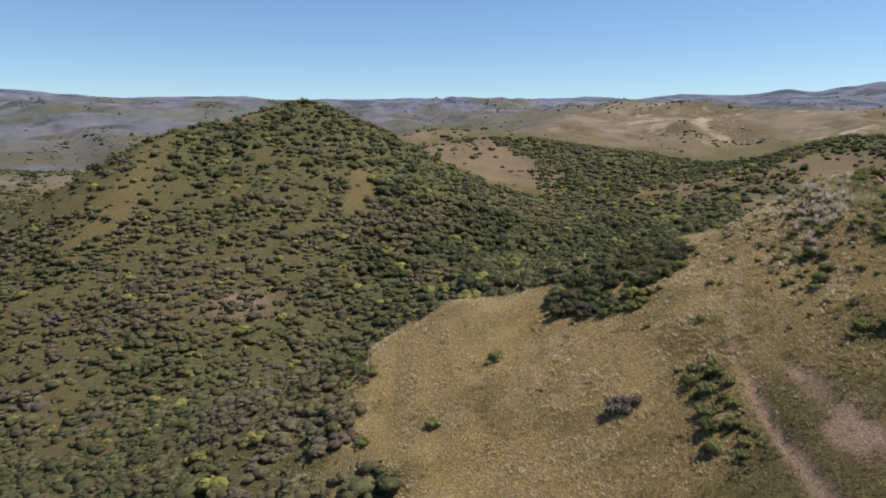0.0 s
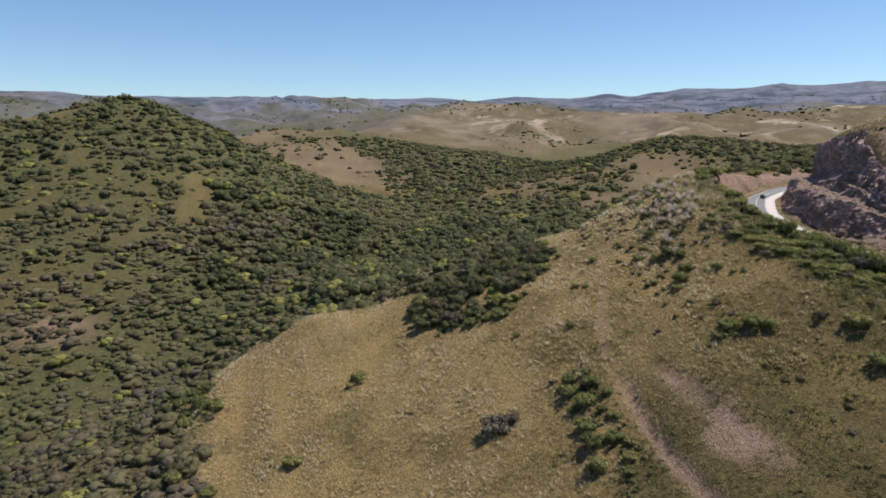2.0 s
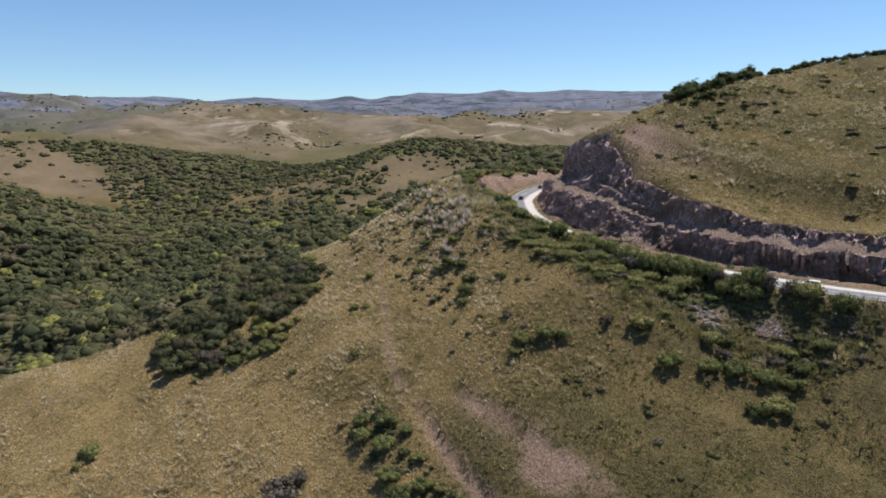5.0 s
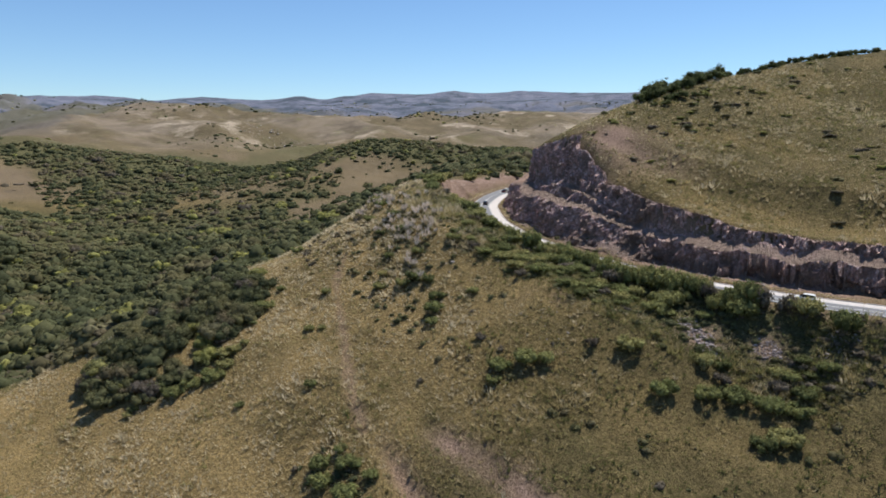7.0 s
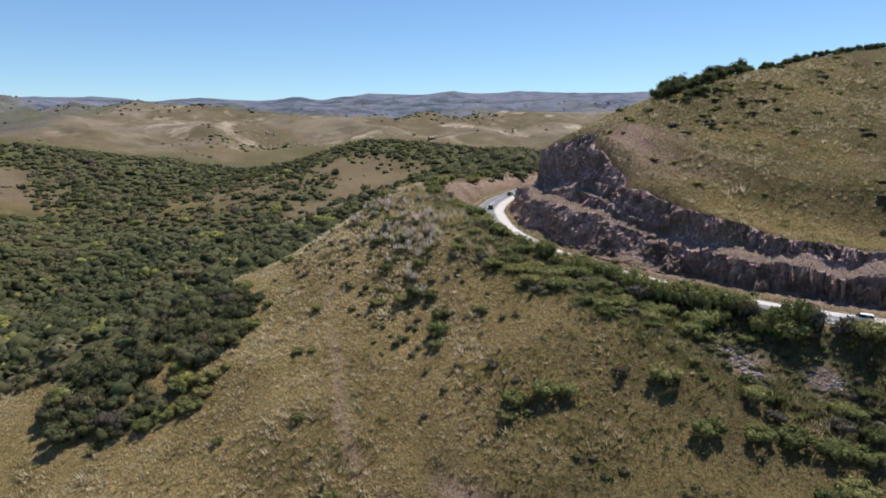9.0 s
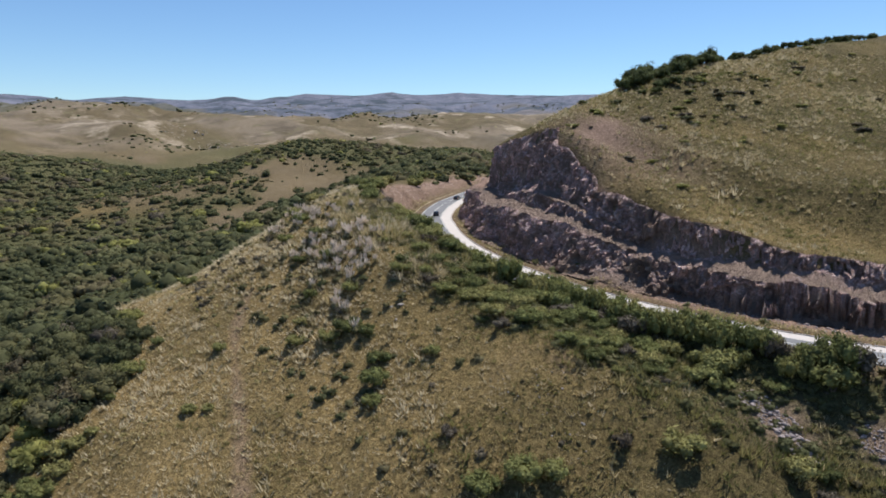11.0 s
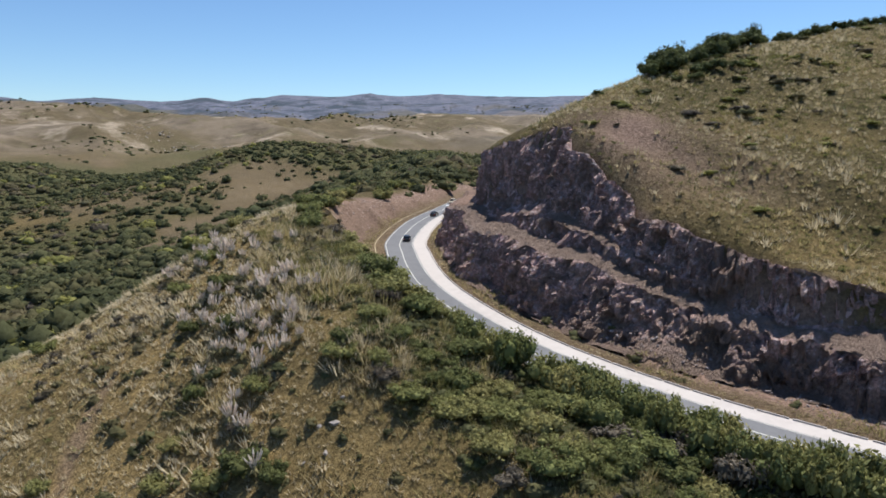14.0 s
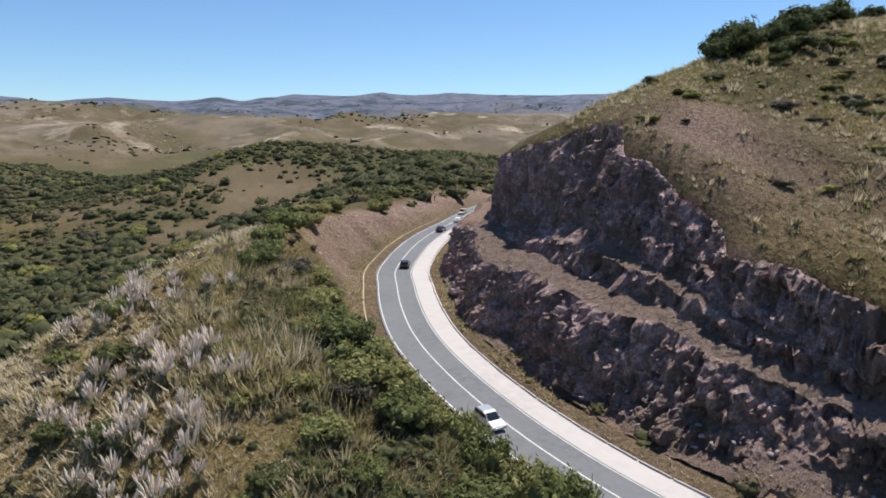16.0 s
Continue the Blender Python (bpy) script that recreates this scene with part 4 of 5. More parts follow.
def build_rock():
    line = spline(ROAD_LINE, 0.34)
    seg = np.hypot(*(line[1:, :2] - line[:-1, :2]).T)
    s = np.concatenate([[0], np.cumsum(seg)])
    tan = np.gradient(line[:, :2], axis=0)
    tan /= np.linalg.norm(tan, axis=1)[:, None]
    nor = np.stack([-tan[:, 1], tan[:, 0]], -1)
    keep = (s > 258) & (s < 425)
    line, nor, s = line[keep], nor[keep], s[keep]
    foot, top = cut_lines(s)
    a, b, c, d = np.linspace(-0.8, 0.6, 3), np.linspace(0.05, 1, 34), np.linspace(0.12, 1, 10), np.linspace(0.02, 1, 72)
    off = np.concatenate([foot[:, None] + a[None], (foot + 0.6)[:, None] + (top - foot - 0.6)[:, None] * b[None], top[:, None] + (20.4 - top)[:, None] * c[None], 20.4 + (0 * top)[:, None] + 15.0 * d[None]], 1)
    S = np.repeat(s[:, None], off.shape[1], 1)
    X, Y = line[:, 0][:, None] + nor[:, 0][:, None] * off, line[:, 1][:, None] + nor[:, 1][:, None] * off
    ZR = np.repeat(line[:, 2][:, None], off.shape[1], 1)
    nat = natural(X, Y)
    cut = cut_profile(off, ZR, S, nat)
    Z = np.minimum(cut, nat)
    steep = np.clip(np.abs(np.gradient(Z, axis=1)) / np.maximum(np.gradient(off, axis=1), 0.05), 0, 3)
    face = smooth(0.5, 1.1, steep)
    jag = 0.95 * blocky(S / 2.6, Z / 3.2, 41) + 0.65 * blocky(S / 1.1, Z / 1.7, 42) + 0.45 * blocky(S / 0.55, Z / 0.8, 43) + 0.9 * value_noise(S / 7.0, Z / 6.0, 44) + 0.55 * smooth(352, 364, S) * blocky(S / 0.9, Z / 0.6, 39)
    jag = jag * face + 0.10 * blocky(S / 0.7, off / 0.7, 45)
    X, Y = X - nor[:, 0][:, None] * jag, Y - nor[:, 1][:, None] * jag
    Z = Z + face * (0.45 * blocky(S / 1.1, Z / 1.0, 46) + 0.2 * blocky(S / 0.45, Z / 0.5, 48)) + (1 - face) * (0.16 * blocky(S / 0.9, off / 0.9, 47) + 0.35 * value_noise(S / 2.2, off / 2.0, 40)) + 0.10
    Z = np.where(nat < cut, nat + 0.10 - 1.6 * smooth(0.6, 3.5, cut - nat), Z)
    n, m = off.shape
    i = np.arange(n * m).reshape(n, m)
    f = np.stack([i[:-1, :-1].ravel(), i[1:, :-1].ravel(), i[1:, 1:].ravel(), i[:-1, 1:].ravel()], -1)
    hid = (nat < cut - 4.0).ravel()
    f = f[~hid[f].all(1)]
    ob = link_mesh("rock_cutting", np.stack([X.ravel(), Y.ravel(), Z.ravel()], -1), f, ROCK)
    chute = 0.9 * smooth(0.55, 0.1, (Z - ZR) / 11 + 0.25 * value_noise(S / 4.0, Z / 3.0, 50)) * smooth(318, 335, S) + 0.85 * np.exp(-((S - 356 - 1.5 * value_noise(Z / 3.0, S / 5.0, 49)) / 4.0) ** 2)
    vertex_value(ob.data, "flat", np.clip(np.maximum(1 - smooth(0.35, 0.8, steep), chute), 0, 1).ravel())
    return tagged(ob, "dark purplish blasted rock cutting with a benched ledge", "rock face", kind="structure")


build_rock()


# ---- shrubs and trees that can be counted ----
def limbs(g, stems, height, bend):
    """Tapered stems that fork from the ground."""
    bm = bmesh.new()
    for k in range(stems):
        a = 6.283 * k / stems + g.uniform(-0.4, 0.4)
        p = Vector((0.05 * math.cos(a), 0.05 * math.sin(a), -0.05))
        d = Vector((bend * math.cos(a), bend * math.sin(a), 1.0)).normalized()
        rings, r = [], 0.07
        for j in range(4):
            u = d.orthogonal().normalized()
            w = d.cross(u)
            rings.append([bm.verts.new(p + (u * math.cos(t) + w * math.sin(t)) * r) for t in (0, 1.571, 3.142, 4.712)])
            p = p + d * height / 3
            d = (d + Vector((g.uniform(-0.3, 0.3), g.uniform(-0.3, 0.3), 0.05))).normalized()
            r *= 0.62
        for q, w2 in zip(rings[:-1], rings[1:]):
            for t in range(4):
                bm.faces.new((q[t], q[(t + 1) % 4], w2[(t + 1) % 4], w2[t]))
    return bm


def make_plant(name, g, lobes, leaves, leaf, mat, stems, bend, label, category, group, squash=0.8):
    """One plant of unit size: stems from the ground and the leaf masses on them."""
    ob = new(name)
    part("trunk", limbs(g, stems, 0.55, bend), BARK, ob)
    v, f = crown(g, lobes, leaves, leaf, squash, 0.80, ICO1, 0.60, 1.75)
    fol = new("foliage", tri_mesh("foliage", v + [0, 0, 0.10], f, mat))
    fol.parent = ob
    return tagged(ob, label, category, group)


def stand(ob, x, y, r, h, turn, sink=0.04):
    """A copy of a plant on the ground."""
    return copy_thing(ob, pose(x, y, height(x, y) - sink * h, 0, 0, turn) @ Matrix.Diagonal((r, r, h, 1)))


g = np.random.default_rng(23)
GREEN_SHRUBS = [make_plant("shrub", g, 16, 950, 0.082, LEAVES, 4, 0.5, "rounded dense green thorn shrub on the grassy slope", "shrub", "green shrubs on the slopes") for _ in range(6)]
GREY_SHRUBS = [make_plant("shrub", g, 7, 520, 0.085, GREY_LEAVES, 6, 0.7, "leafless grey-brown twiggy shrub in dry grass", "shrub", "grey shrubs on the slopes") for _ in range(3)]
CREST_TREES = [make_plant("tree", g, 11, 700, 0.070, DARK_LEAVES, 3, 0.35, "dark green spreading tree on the hill crest", "tree", "trees on the hill crest", 0.9) for _ in range(4)]
placed = []


def put(kinds, x, y, r, h):
    placed.append((x, y, r))
    return stand(kinds[int(g.integers(0, len(kinds)))], x, y, r, h, float(g.uniform(0, 360)))


# single shrubs on the golden nose and the slope below the road: x, y, radius
for x, y, r in ((18, 214, 2.9), (15, 211, 1.5), (-3, 189, 2.9), (-30, 246, 3.0), (-33, 238, 3.2), (-27, 229, 2.6), (67, 167, 2.4), (65, 163, 2.6), (70, 161, 2.8), (66, 156, 2.8), (71, 155, 1.8),
                (63, 149, 2.6), (62, 143, 3.0), (66, 141, 2.2), (60, 137, 2.6), (66, 134, 1.8), (68, 138, 1.5), (64, 131, 1.6), (69, 147, 1.6), (68, 151, 1.4), (71, 166, 1.5), (63, 157, 1.3), (64, 199, 1.4), (76, 187, 1.6), (101, 152, 2.6), (105, 149, 2.8), (108, 146, 2.2), (98, 151, 1.8), (121, 135, 3.0)):
    put(GREEN_SHRUBS, x, y, r, r * float(g.uniform(0.8, 1.05)))
for x, y, r in ((118, 125, 2.8), (123, 119, 2.6), (127, 115, 3.2), (129, 110, 3.0), (125, 105, 3.2), (121, 107, 2.4), (132, 106, 2.8), (111, 194, 2.8), (108, 196, 2.2), (105, 202, 2.0), (106, 180, 2.6), (109, 183, 2.2),
                (103, 177, 1.9), (112, 190, 1.8), (97, 217, 1.6), (86, 206, 1.5), (110, 259, 2.4), (136, 139, 3.0), (88, 203, 1.2), (114, 175, 1.6)):
    put(GREEN_SHRUBS, x, y, r, r * float(g.uniform(0.8, 1.05)))
for x, y, r in ((47, 166, 4.6), (51, 167.5, 3.2), (104, 161, 1.6), (117, 141, 1.8), (64, 172, 1.0), (113, 199, 1.4), (30, 190, 0.8), (90, 165, 1.0), (129, 119, 2.2), (134, 111, 2.4)):
    put(GREY_SHRUBS, x, y, r, r * 0.95)
for x, y, r in ((117, 201, 1.9), (121, 214, 2.1), (113, 209, 1.6), (126, 226, 2.2), (131, 240, 2.4), (119, 222, 1.7), (108, 205, 1.5), (136, 250, 2.4), (124, 236, 2.0)):
    put(GREEN_SHRUBS, x, y, r, r * 0.95)
thicket, upland = [], []
# the thicket behind the nose
for k in range(70):
    u, a = math.sqrt(g.uniform(0, 1)), g.uniform(0, 6.283)
    x, y = 68 + 30 * u * math.cos(a) * 0.96 - 16 * u * math.sin(a) * 0.2, 243 + 30 * u * math.cos(a) * 0.2 + 16 * u * math.sin(a) * 0.96
    r = float(g.uniform(3.0, 5.2))
    thicket.append((x, y, r, r * float(g.uniform(0.9, 1.2))))
for k in range(34):
    x = float(g.uniform(42, 92))
    y = float(g.uniform(0, 1)) * 20 + float(np.interp(x, [42, 50, 62, 78, 92], [232, 222, 221, 226, 238]))
    r = float(g.uniform(2.2, 4.4))
    thicket.append((x, y, r, r * float(g.uniform(0.8, 1.1))))
for k in range(20):
    x = float(g.uniform(44, 94))
    y = float(np.interp(x, [42, 50, 62, 78, 94], [231, 219, 217, 223, 240])) + float(g.normal(0, 2.5))
    r = float(g.uniform(1.2, 2.8))
    put(GREEN_SHRUBS, x, y, r, r * 0.85)
# the belt between the ridge and the road
count = 0
while count < 150:
    x, y = float(g.uniform(112, 160)), float(g.uniform(105, 236))
    d, side, zr, s = (float(q[0]) for q in along(ROAD_LINE, np.array([x]), np.array([y])))
    if side > 0 or d < 7.0 or d > 30 or math.hypot(x - 136, y - 128) < 6 or math.hypot(x - 142, y - 117) < 4.5 or (y < 150 and d > 12 and g.uniform() < 0.55) or g.uniform() > 1.25 - d / 32 or (y > 205 and d > 17) or (146 < y < 165 and x < 124):
        continue
    r = float(g.uniform(1.2, 2.9)) * (1.25 if d < 17 else 0.9)
    if d - 0.8 * r < (8.2 if y > 176 else 5.4) or any((x - p[0]) ** 2 + (y - p[1]) ** 2 < (0.42 * (r + p[2])) ** 2 for p in placed):
        count += 0.1
        continue
    put(GREEN_SHRUBS if g.uniform() < 0.9 else GREY_SHRUBS, x, y, r, r * float(g.uniform(0.65, 0.95)) * (1.0 if d > 14 or y > 176 else 1.6))
    count += 1
# the taller row that hides the road from the ridge
for y in np.arange(137, 193, 2.1):
    p = on_road(float(y), -8.8 - float(g.uniform(0, 2.6)))[0]
    put(GREEN_SHRUBS, p.x, p.y, float(g.uniform(1.9, 2.7)), float(g.uniform(3.6, 5.0)))
for y in np.arange(194, 222, 2.4):
    p = on_road(float(y), -10.5 - float(g.uniform(0, 2.5)))[0]
    put(GREEN_SHRUBS, p.x, p.y, float(g.uniform(1.5, 2.2)), float(g.uniform(1.8, 2.7)))
# shrubs along the edge of the golden grass
for k in range(18):
    x, y, r = -33 + float(g.normal(0, 6)), float(g.uniform(186, 256)), float(g.uniform(1.4, 3.2))
    put(GREEN_SHRUBS if k % 4 else GREY_SHRUBS, x, y, r, r * 0.85)
# scattered shrubs on the knob, the bank top and the far verge
for x, y, r in ((146, 232, 2.6), (150, 236, 2.8), (155, 243, 3.0), (163, 252, 3.4), (168, 256, 2.6), (176, 264, 2.8), (172, 270, 3.2), (186, 276, 3.0), (196, 284, 3.2), (217, 292, 3.6),
                (206, 300, 3.4), (226, 302, 3.0), (240, 312, 3.2), (150, 262, 3.0), (160, 275, 3.4), (140, 212, 1.8), (147, 219, 2.0), (142, 205, 3.0), (148, 209, 3.0)):
    put(GREEN_SHRUBS, x, y, r, r * 0.95)
# trees along the crest of the hill above the cutting
crest = spline(HEADLAND, 3.0)
crest = crest[(crest[:, 0] > 226) & (crest[:, 0] < 352)]
for k in range(64):
    p = crest[min(len(crest) - 1, int(len(crest) * (k / 64.0) ** 1.25 + g.uniform(0, 2)))]
    big = 228 < p[0] < 264
    r = float(g.uniform(2.6, 4.2) if big else g.uniform(1.3, 2.3))
    put(CREST_TREES, float(p[0]) + float(g.uniform(-2, 2)), float(p[1]) + float(g.uniform(-2, 4)), r * 1.15, r * float(g.uniform(0.85, 1.2)))
put(CREST_TREES, 268, 201, 3.2, 5.6)
for x, y, r in ((214, 214, 1.6), (232, 199, 2.6), (236, 197, 3.0), (228, 198, 2.0), (241, 194, 2.2), (225, 201, 1.6)):
    put(CREST_TREES, x, y, r, r * 0.85)
# low shrubs over the hill above the cutting
for k in range(180):
    x, y = (float(g.uniform(186, 330)), float(g.uniform(85, 206))) if k < 125 else (float(g.uniform(208, 262)), float(g.uniform(178, 204)))
    d = float(along(ROAD_LINE, np.array([x]), np.array([y]))[0][0])
    if d < 34:
        continue
    r = float(g.uniform(0.6, 2.3))
    upland.append((x, y, r, r * (0.45 if k < 125 else 0.6)))
q = np.random.default_rng(29)
THICKET_KINDS = [crown(q, 12, 620, 0.075, 0.75, 0.76, ICO1, 0.72, 1.4) for _ in range(6)]
for name, label, rows, tone in (("nose_thicket", "dense green and grey thicket behind the grassy nose", thicket, 0.52), ("hill_bushes", "low olive bushes scattered over the hill above the cutting", upland, 0.95)):
    rows = np.array(rows)
    places = np.column_stack([rows[:, :2], ground(rows[:, 0], rows[:, 1]) - 0.05 * rows[:, 3], rows[:, 2:], np.clip(q.normal(tone, 0.26, len(rows)), 0, 1)])
    tagged(scatter_mesh(name, THICKET_KINDS if tone < 0.6 else VALLEY_KINDS, places, TREE_FAR), label, "thicket", kind="stuff")
for ob in GREEN_SHRUBS + GREY_SHRUBS + CREST_TREES:
    for o in (*ob.children_recursive, ob):
        bpy.data.objects.remove(o)


# ---- pampas grass on the knob ----
def make_pampas(g):
    ob = new("pampas_grass")
    v, f = [], []
    for k in range(110):
        a, out, up = g.uniform(0, 6.283), g.uniform(0.35, 1.0), g.uniform(0.5, 1.05)
        c, s_ = math.cos(a), math.sin(a)
        w = 0.035
        n = len(v)
        v += [(-s_ * w, c * w, 0), (s_ * w, -c * w, 0), (c * out * 0.45 - s_ * w, s_ * out * 0.45 + c * w, up), (c * out * 0.45 + s_ * w, s_ * out * 0.45 - c * w, up), (c * out, s_ * out, up * g.uniform(0.35, 0.8))]
        f += [(n, n + 1, n + 3, n + 2), (n + 2, n + 3, n + 4)]
    leaves = link_mesh("leaf_tuft", v, f, PAMPAS_LEAF, ob)
    for k in range(int(g.integers(20, 27))):
        a, tilt, tall = g.uniform(0, 6.283), g.uniform(0.03, 0.40), g.uniform(1.15, 2.1)
        bm = bmesh.new()
        axis = Vector((math.cos(a) * tilt, math.sin(a) * tilt, 1)).normalized()
        u = axis.orthogonal().normalized()
        w = axis.cross(u)
        rings = []
        for h, r in ((0.0, 0.010), (0.60, 0.012), (0.66, 0.042), (0.78, 0.068), (0.91, 0.046), (1.0, 0.008)):
            cen = axis * tall * h + Vector((math.cos(a), math.sin(a), 0)) * 0.18 * h * h
            rings.append([bm.verts.new(cen + (u * math.cos(t) + w * math.sin(t)) * r * g.uniform(0.75, 1.2)) for t in (0, 1.257, 2.513, 3.77, 5.027)])
        for q, z in zip(rings[:-1], rings[1:]):
            for t in range(5):
                bm.faces.new((q[t], q[(t + 1) % 5], z[(t + 1) % 5], z[t]))
        part("plume", bm, PLUME, ob, "pale silvery seed plume")
    return tagged(ob, "pampas grass clump with pale silvery plumes on the knob", "pampas grass", "pampas grass on the knob")


PAMPAS = [make_pampas(g) for _ in range(5)]
spots = [(139, 258), (133, 235), (123, 210), (129, 210), (134, 247), (127, 222), (122, 208), (128, 244), (128, 212), (113, 200), (123, 203), (117, 206), (137, 227), (127, 220), (131, 237),
         (128, 215), (122, 212), (125, 205), (118, 225), (120, 216)]
for x, y in spots:
    for k in range(5):
        xx, yy = x + float(g.normal(0, 2.4)), y + float(g.normal(0, 2.8))
        sc = float(g.uniform(0.9, 1.55))
        copy_thing(PAMPAS[int(g.integers(0, 5))], pose(xx, yy, height(xx, yy) - 0.05, 0, 0, float(g.uniform(0, 360))) @ Matrix.Scale(sc, 4))
for ob in PAMPAS:
    for o in (*ob.children_recursive, ob):
        bpy.data.objects.remove(o)


# ---- stones ----
def stone_shape(g):
    v = ICO1[0] * (1 + 0.12 * g.normal(size=(len(ICO1[0]), 1)))
    for k in range(7):                                   # broken flat faces
        a = g.normal(size=3)
        a /= np.linalg.norm(a)
        v = v - np.maximum(v @ a - g.uniform(0.35, 0.7), 0)[:, None] * a
    return v * [1.0, 0.75, 0.6], ICO1[1]


STONES = [stone_shape(g) for _ in range(5)]


def rubble(name, label, mat, boxes, n, lo, hi, seed):
    q = np.random.default_rng(seed)
    rows = []
    for cx, cy, rx, ry, share in boxes:
        m = int(n * share)
        a, u = q.uniform(0, 6.283, m), np.sqrt(q.uniform(0, 1, m))
        rows.append(np.column_stack([cx + rx * u * np.cos(a), cy + ry * u * np.sin(a)]))
    p = np.vstack(rows)
    z = ground(p[:, 0], p[:, 1])
    r = q.uniform(lo, hi, len(p)) * (0.6 + q.uniform(size=len(p)) ** 4)
    ob = scatter_mesh(name, STONES, np.column_stack([p, z + 0.1 * r, r, r, q.uniform(0, 1, len(p))]), mat)
    return tagged(ob, label, "rubble", kind="stuff")


rubble("pale_outcrops", "pale rock outcrops on the dry beige hill", OUTCROP, ((562, 1300, 45, 28, 0.35), (585, 1235, 40, 32, 0.4), (592, 1130, 35, 45, 0.25)), 420, 0.7, 2.6, 34)
rubble("scree", "grey rock scree spilling below the road", SCREE, ((138, 132, 2.0, 2.6, 0.2), (136, 128, 2.4, 3.0, 0.25), (134, 124.5, 2.2, 2.6, 0.2), (142, 117, 2.2, 3.0, 0.2), (149, 106, 4, 4, 0.15)), 900, 0.15, 0.5, 31)
rubble("slope_stones", "pale stones strewn on the bare patch of slope", STONE, ((115, 156, 6, 6, 0.5), (114, 148, 5, 4, 0.3), (84, 132, 8, 16, 0.2)), 170, 0.06, 0.22, 32)
far_bank = ROAD_LINE[(ROAD_LINE[:, 0] > 176) & (ROAD_LINE[:, 1] > 236) & (ROAD_LINE[:, 0] < 330)]
across = np.stack([np.gradient(far_bank[:, 1]), -np.gradient(far_bank[:, 0])], -1) / np.linalg.norm(np.gradient(far_bank[:, :2], axis=0), axis=1)[:, None]
rubble("bank_rubble", "pinkish broken rock on the earth bank", BANK_STONE, [(p[0] + 13 * t[0], p[1] + 13 * t[1], 3.6, 3.6, 1 / len(far_bank)) for p, t in zip(far_bank, across)], 600, 0.12, 0.42, 35)
toe = ROAD_LINE[(ROAD_LINE[:, 1] < 250) & (ROAD_LINE[:, 1] > 120) & (ROAD_LINE[:, 0] < 200)]
rubble("toe_rubble", "broken dark rock along the foot of the cutting", SCREE, [(p[0] + 12.5 * t[0], p[1] + 12.5 * t[1], 2.2, 2.6, 1 / len(toe)) for p, t in zip(toe, np.stack([-np.gradient(toe[:, 1]), np.gradient(toe[:, 0])], -1) / np.linalg.norm(np.gradient(toe[:, :2], axis=0), axis=1)[:, None])], 700, 0.12, 0.45, 33)
for k, (x, y, r) in enumerate(((119.0, 188.4, 0.95), (116.6, 187.0, 0.7), (121.2, 190.0, 0.6), (117.8, 189.8, 0.5), (114.6, 188.4, 0.45), (116, 147, 0.5), (81, 173, 0.4), (113, 158, 0.4), (118, 152, 0.35))):
    v, f = STONES[k % 5]
    ob = link_mesh("boulder", v * r, f, STONE)
    ob.matrix_basis = pose(x, y, height(x, y) - 0.12 * r, 17 * (k % 3), 0, 57 * k)
    tagged(ob, "weathered pale grey boulder in the grass", "boulder", "boulders on the ridge")


# ---- cars ----
def slab(bm, pts, x0, x1):
    """A side outline pulled across the car's width, the upper points drawn in a little."""
    zs = [p[1] for p in pts]
    lo, hi = min(zs), max(zs)
    rows = []
    for x, sgn in ((x0, 1), (x1, -1)):
        rows.append([bm.verts.new((x + sgn * 0.10 * max(0, (z - 0.55) / 0.9), y, z)) for y, z in pts])
    n = len(pts)
    for k in range(n):
        bm.faces.new((rows[0][k], rows[0][(k + 1) % n], rows[1][(k + 1) % n], rows[1][k]))
    bm.faces.new(rows[0][::-1])
    bm.faces.new(rows[1])
    bmesh.ops.recalc_face_normals(bm, faces=bm.faces)


def box(bm, x0, x1, y0, y1, z0, z1):
    vs = [bm.verts.new((x, y, z)) for x in (x0, x1) for y in (y0, y1) for z in (z0, z1)]
    for q in ((0, 1, 3, 2), (4, 6, 7, 5), (0, 4, 5, 1), (2, 3, 7, 6), (0, 2, 6, 4), (1, 5, 7, 3)):
        bm.faces.new([vs[k] for k in q])
    bmesh.ops.recalc_face_normals(bm, faces=bm.faces)


def rounded(bm, w):
    bmesh.ops.bevel(bm, geom=bm.edges[:], offset=w, segments=2, affect="EDGES", clamp_overlap=True)
    return bm


def wheel(parent, x, y, r):
    bm = bmesh.new()
    bmesh.ops.create_cone(bm, cap_ends=True, segments=18, radius1=r, radius2=r, depth=0.2, matrix=Matrix.Translation((x, y, r)) @ Matrix.Rotation(radians(90), 4, "Y"))
    tyre = part("wheel", rounded(bm, 0.03), RUBBER, parent, "black rubber tyre")
    bm = bmesh.new()
    bmesh.ops.create_cone(bm, cap_ends=True, segments=14, radius1=r * 0.62, radius2=r * 0.55, depth=0.22, matrix=Matrix.Translation((x, y, r)) @ Matrix.Rotation(radians(90), 4, "Y"))
    part("rim", bm, ALLOY, tyre, "grey alloy rim")


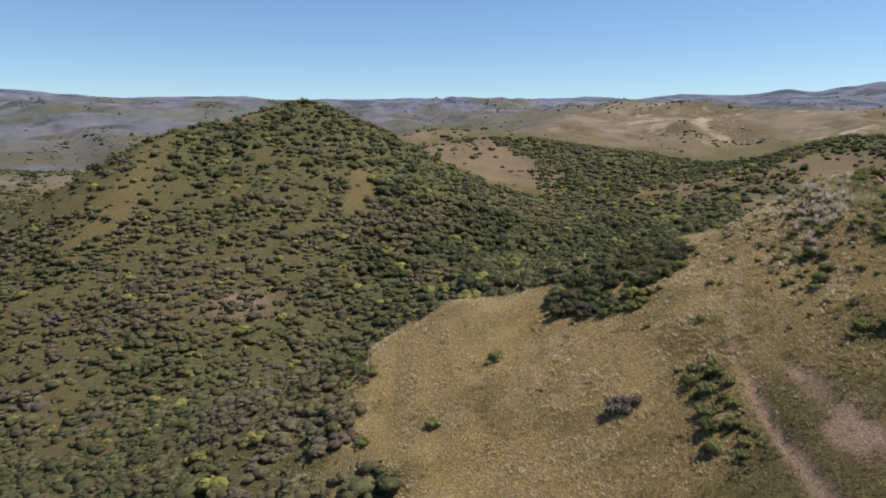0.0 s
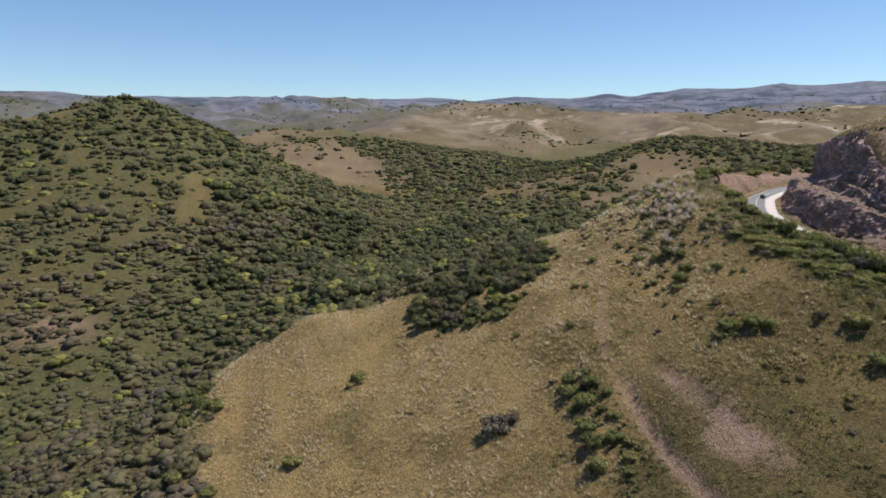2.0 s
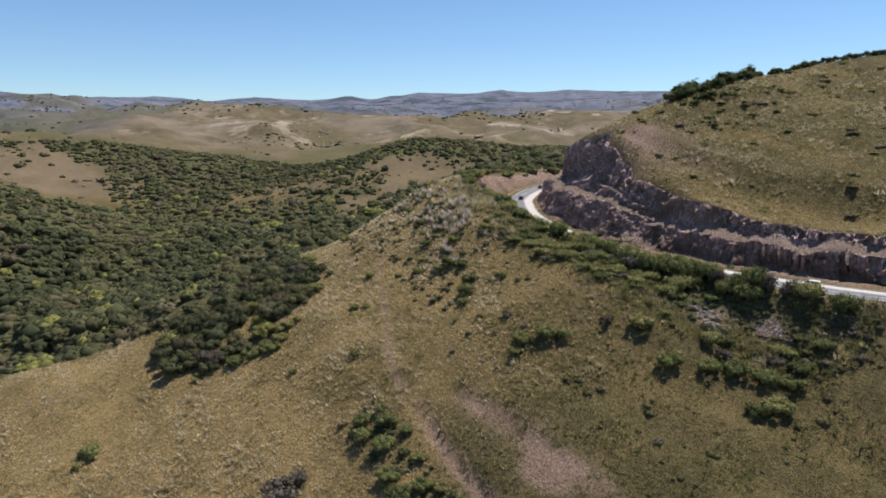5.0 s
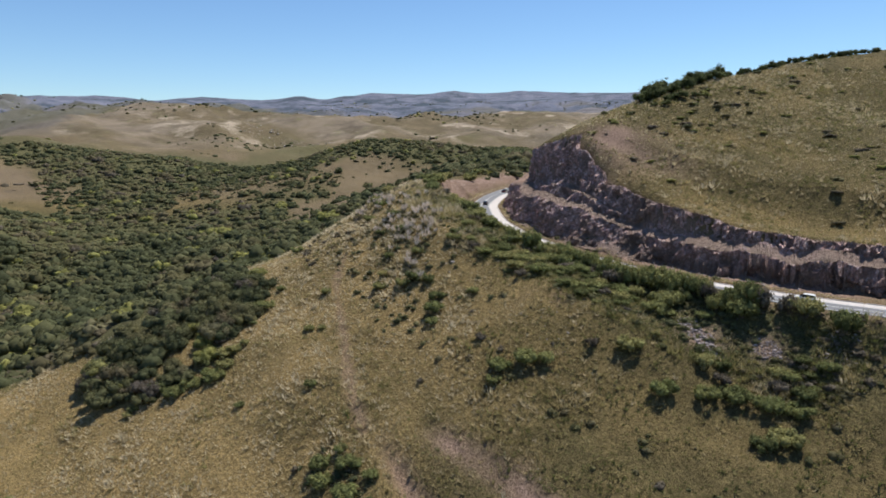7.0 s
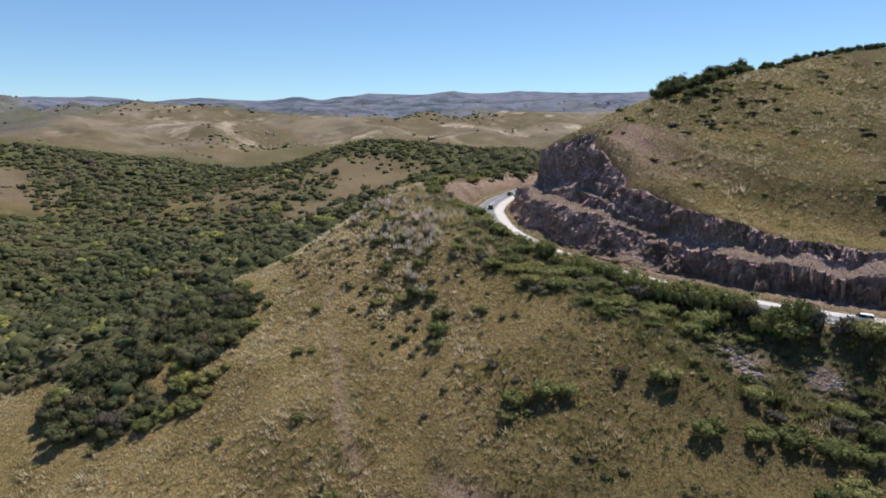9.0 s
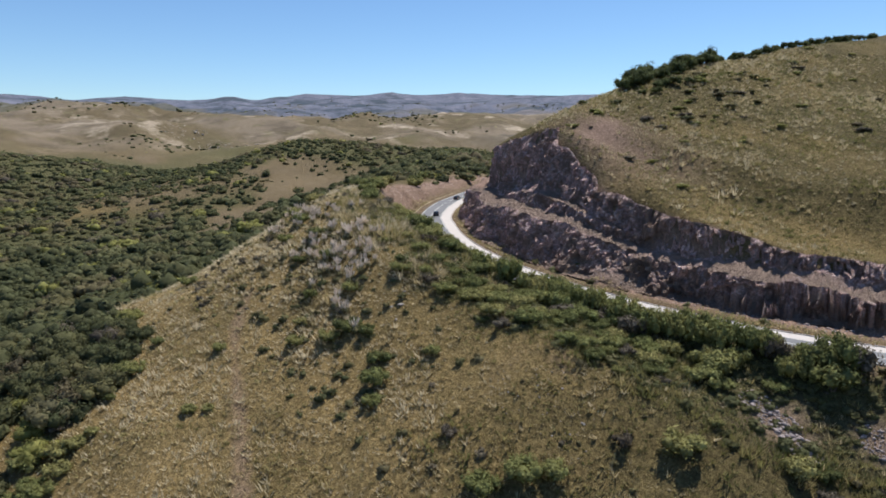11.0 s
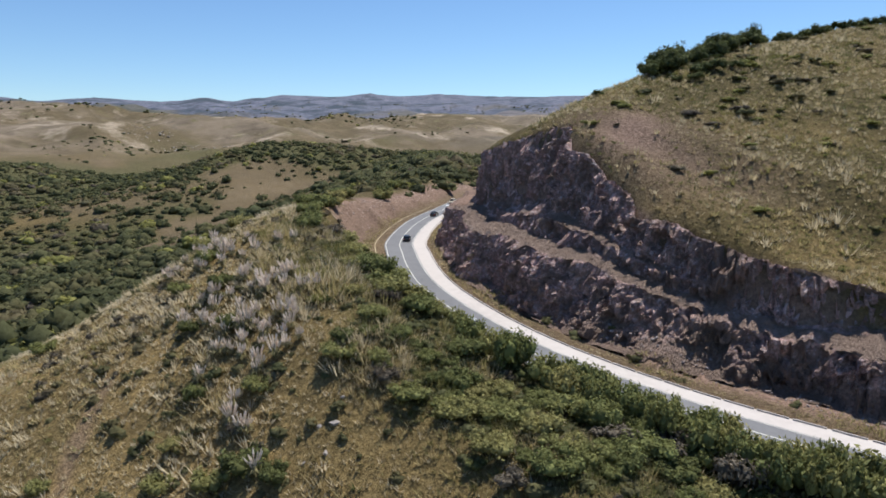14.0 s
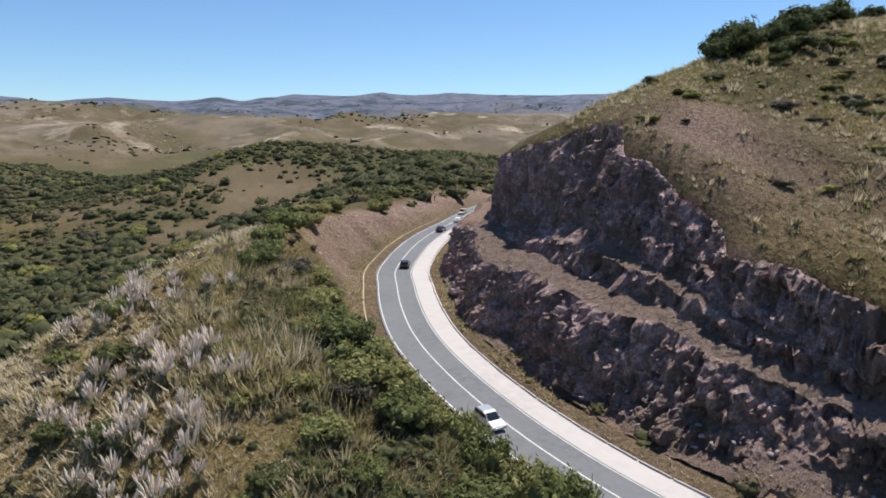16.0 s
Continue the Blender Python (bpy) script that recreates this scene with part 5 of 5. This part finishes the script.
def make_car(paint, label, long, tall, tail):
    """A car that faces +y. tail: how far the roof reaches back, for a hatchback or an estate."""
    ob = new("car")
    h, w = long / 2, 0.86
    bm = bmesh.new()
    slab(bm, [(h, 0.42), (h - 0.02, 0.62), (h - 0.25, 0.76), (h - 1.15, 0.92), (-h + 0.5 * (1 - tail) + 0.05, 0.98), (-h + 0.02, 0.88), (-h, 0.45), (-h + 0.15, 0.26), (h - 0.15, 0.26)], -w, w)
    part("body", rounded(bm, 0.05), paint, ob)
    r0, r1 = h - 1.95, -h + 0.35 + 0.85 * (1 - tail)
    bm = bmesh.new()
    slab(bm, [(h - 1.1, 0.90), (r0, tall - 0.06), (r0 - 0.35, tall), (r1 + 0.3, tall), (r1, tall - 0.08), (-h + 0.12 + 0.35 * (1 - tail), 0.92)], -w + 0.03, w - 0.03)
    part("cabin", rounded(bm, 0.04), paint, ob)
    slope = (tall - 0.14 - 0.98) / (h - 1.22 - r0 - 0.04)
    bm = bmesh.new()
    a, b = (h - 1.16, 0.97), (r0 + 0.06, tall - 0.10)
    vs = [bm.verts.new((x, y + 0.03, z + 0.03)) for x, (y, z) in ((-0.70, a), (0.70, a), (0.62, b), (-0.62, b))]
    back = [bm.verts.new(v.co - Vector((0, 0.03, 0.02))) for v in vs]
    bm.faces.new(vs)
    for k in range(4):
        bm.faces.new((vs[k], back[k], back[(k + 1) % 4], vs[(k + 1) % 4]))
    part("windscreen", bm, CAR_GLASS, ob, "dark tinted windscreen")
    bm = bmesh.new()
    a, b = (-h + 0.16 + 0.35 * (1 - tail), 0.98), (r1 + 0.02, tall - 0.16)
    vs = [bm.verts.new((x, y - 0.03, z + 0.02)) for x, (y, z) in ((-0.66, a), (0.66, a), (0.58, b), (-0.58, b))]
    back = [bm.verts.new(v.co + Vector((0, 0.03, -0.02))) for v in vs]
    bm.faces.new(vs)
    for k in range(4):
        bm.faces.new((vs[k], back[k], back[(k + 1) % 4], vs[(k + 1) % 4]))
    part("rear_window", bm, CAR_GLASS, ob, "dark tinted rear window")
    for sgn in (-1, 1):
        m = (r0 + r1) / 2
        for y0, y1, cut in ((m + 0.04, r0 + 0.25, 0.28), (r1 - 0.02, m - 0.04, -0.12)):
            bm = bmesh.new()
            x0, x1 = sgn * (w - 0.055), sgn * (w - 0.105)
            vs = [bm.verts.new(p) for p in ((x0, y0, 0.99), (x0, y1 + max(cut, 0), 0.99), (x1, y1 - (0.05 if cut > 0 else 0), tall - 0.13), (x1, y0 - min(cut, 0), tall - 0.13))]
            back = [bm.verts.new(v.co - Vector((sgn * 0.04, 0, 0))) for v in vs]
            bm.faces.new(vs)
            for k in range(4):
                bm.faces.new((vs[k], back[k], back[(k + 1) % 4], vs[(k + 1) % 4]))
            part("side_window", bm, CAR_GLASS, ob, "dark tinted side window")
        bm = bmesh.new()
        box(bm, sgn * 0.48, sgn * 0.80, h - 0.14, h + 0.012, 0.58, 0.70)
        part("headlight", rounded(bm, 0.02), LAMP_CLEAR, ob, "clear headlight")
        bm = bmesh.new()
        box(bm, sgn * 0.56, sgn * 0.80, -h - 0.012, -h + 0.1, 0.66, 0.84)
        part("tail_light", rounded(bm, 0.02), LAMP_RED, ob, "red tail light")
        bm = bmesh.new()
        box(bm, sgn * (w - 0.02), sgn * (w + 0.14), r0 + 0.30, r0 + 0.42, 0.95, 1.08)
        part("mirror", rounded(bm, 0.02), paint, ob)
        for y in (h - 0.82, -h + 0.78):
            wheel(ob, sgn * (w - 0.06), y, 0.31)
    return tagged(ob, label, "car", "cars on the road")


for paint, label, y, lane, away, size in ((CAR_SILVER, "silver hatchback driving along the curving road", 198, -1.75, False, (4.1, 1.50, 1.0)),
                                          (CAR_DARK, "charcoal hatchback driving along the curving road", 254.5, 1.6, True, (4.0, 1.48, 1.0)),
                                          (CAR_DARK, "black sedan driving along the curving road", 279, 1.6, True, (4.4, 1.46, 0.3)),
                                          (CAR_WHITE, "white sedan driving along the curving road", 287.5, 1.6, True, (4.4, 1.46, 0.3)),
                                          (CAR_TAN, "beige pickup-sized car at the end of the curve", 295, -1.6, False, (4.6, 1.62, 0.7)),
                                          (CAR_WHITE, "white estate car on the straight below the cutting", 117, 1.6, True, (4.5, 1.65, 1.0))):
    ob = make_car(paint, label, *size)
    p, head, pitch = on_road(y, lane)
    ob.matrix_basis = pose(p.x, p.y, p.z + 0.012, 0, 0, head + (180 if away else 0)) @ pose(0, 0, 0, pitch if not away else -pitch)

# ---- kerb blocks along the gutter ----
def build_kerb_blocks():
    line = spline(ROAD_LINE, 0.5)
    seg = np.hypot(*(line[1:, :2] - line[:-1, :2]).T)
    s = np.concatenate([[0], np.cumsum(seg)])
    bm = bmesh.new()
    box(bm, -0.09, 0.09, -1.75, 1.75, -0.15, 0.2)
    rounded(bm, 0.025)
    me = bpy.data.meshes.new("kerb_block")
    bm.to_mesh(me)
    bm.free()
    me.materials.append(CONCRETE)
    for q in np.arange(215, 420, 4.0):
        p = np.array([np.interp(q, s, line[:, k]) for k in range(3)])
        a = np.array([np.interp(q + 1.5, s, line[:, k]) for k in range(3)]) - np.array([np.interp(q - 1.5, s, line[:, k]) for k in range(3)])
        t = a[:2] / np.linalg.norm(a[:2])
        ob = new("kerb_block", me)
        ob.parent = kerb
        ob.matrix_basis = pose(p[0] - t[1] * 6.5, p[1] + t[0] * 6.5, p[2] + 0.0, math.degrees(math.atan2(a[2], 3.0)), 0, 0).to_3x3().to_4x4()
        ob.matrix_basis = Matrix.Translation((p[0] - t[1] * 6.5, p[1] + t[0] * 6.5, p[2])) @ Matrix.Rotation(math.atan2(-t[0], t[1]), 4, "Z") @ Matrix.Rotation(math.atan2(a[2], math.hypot(a[0], a[1])), 4, "X")


build_kerb_blocks()
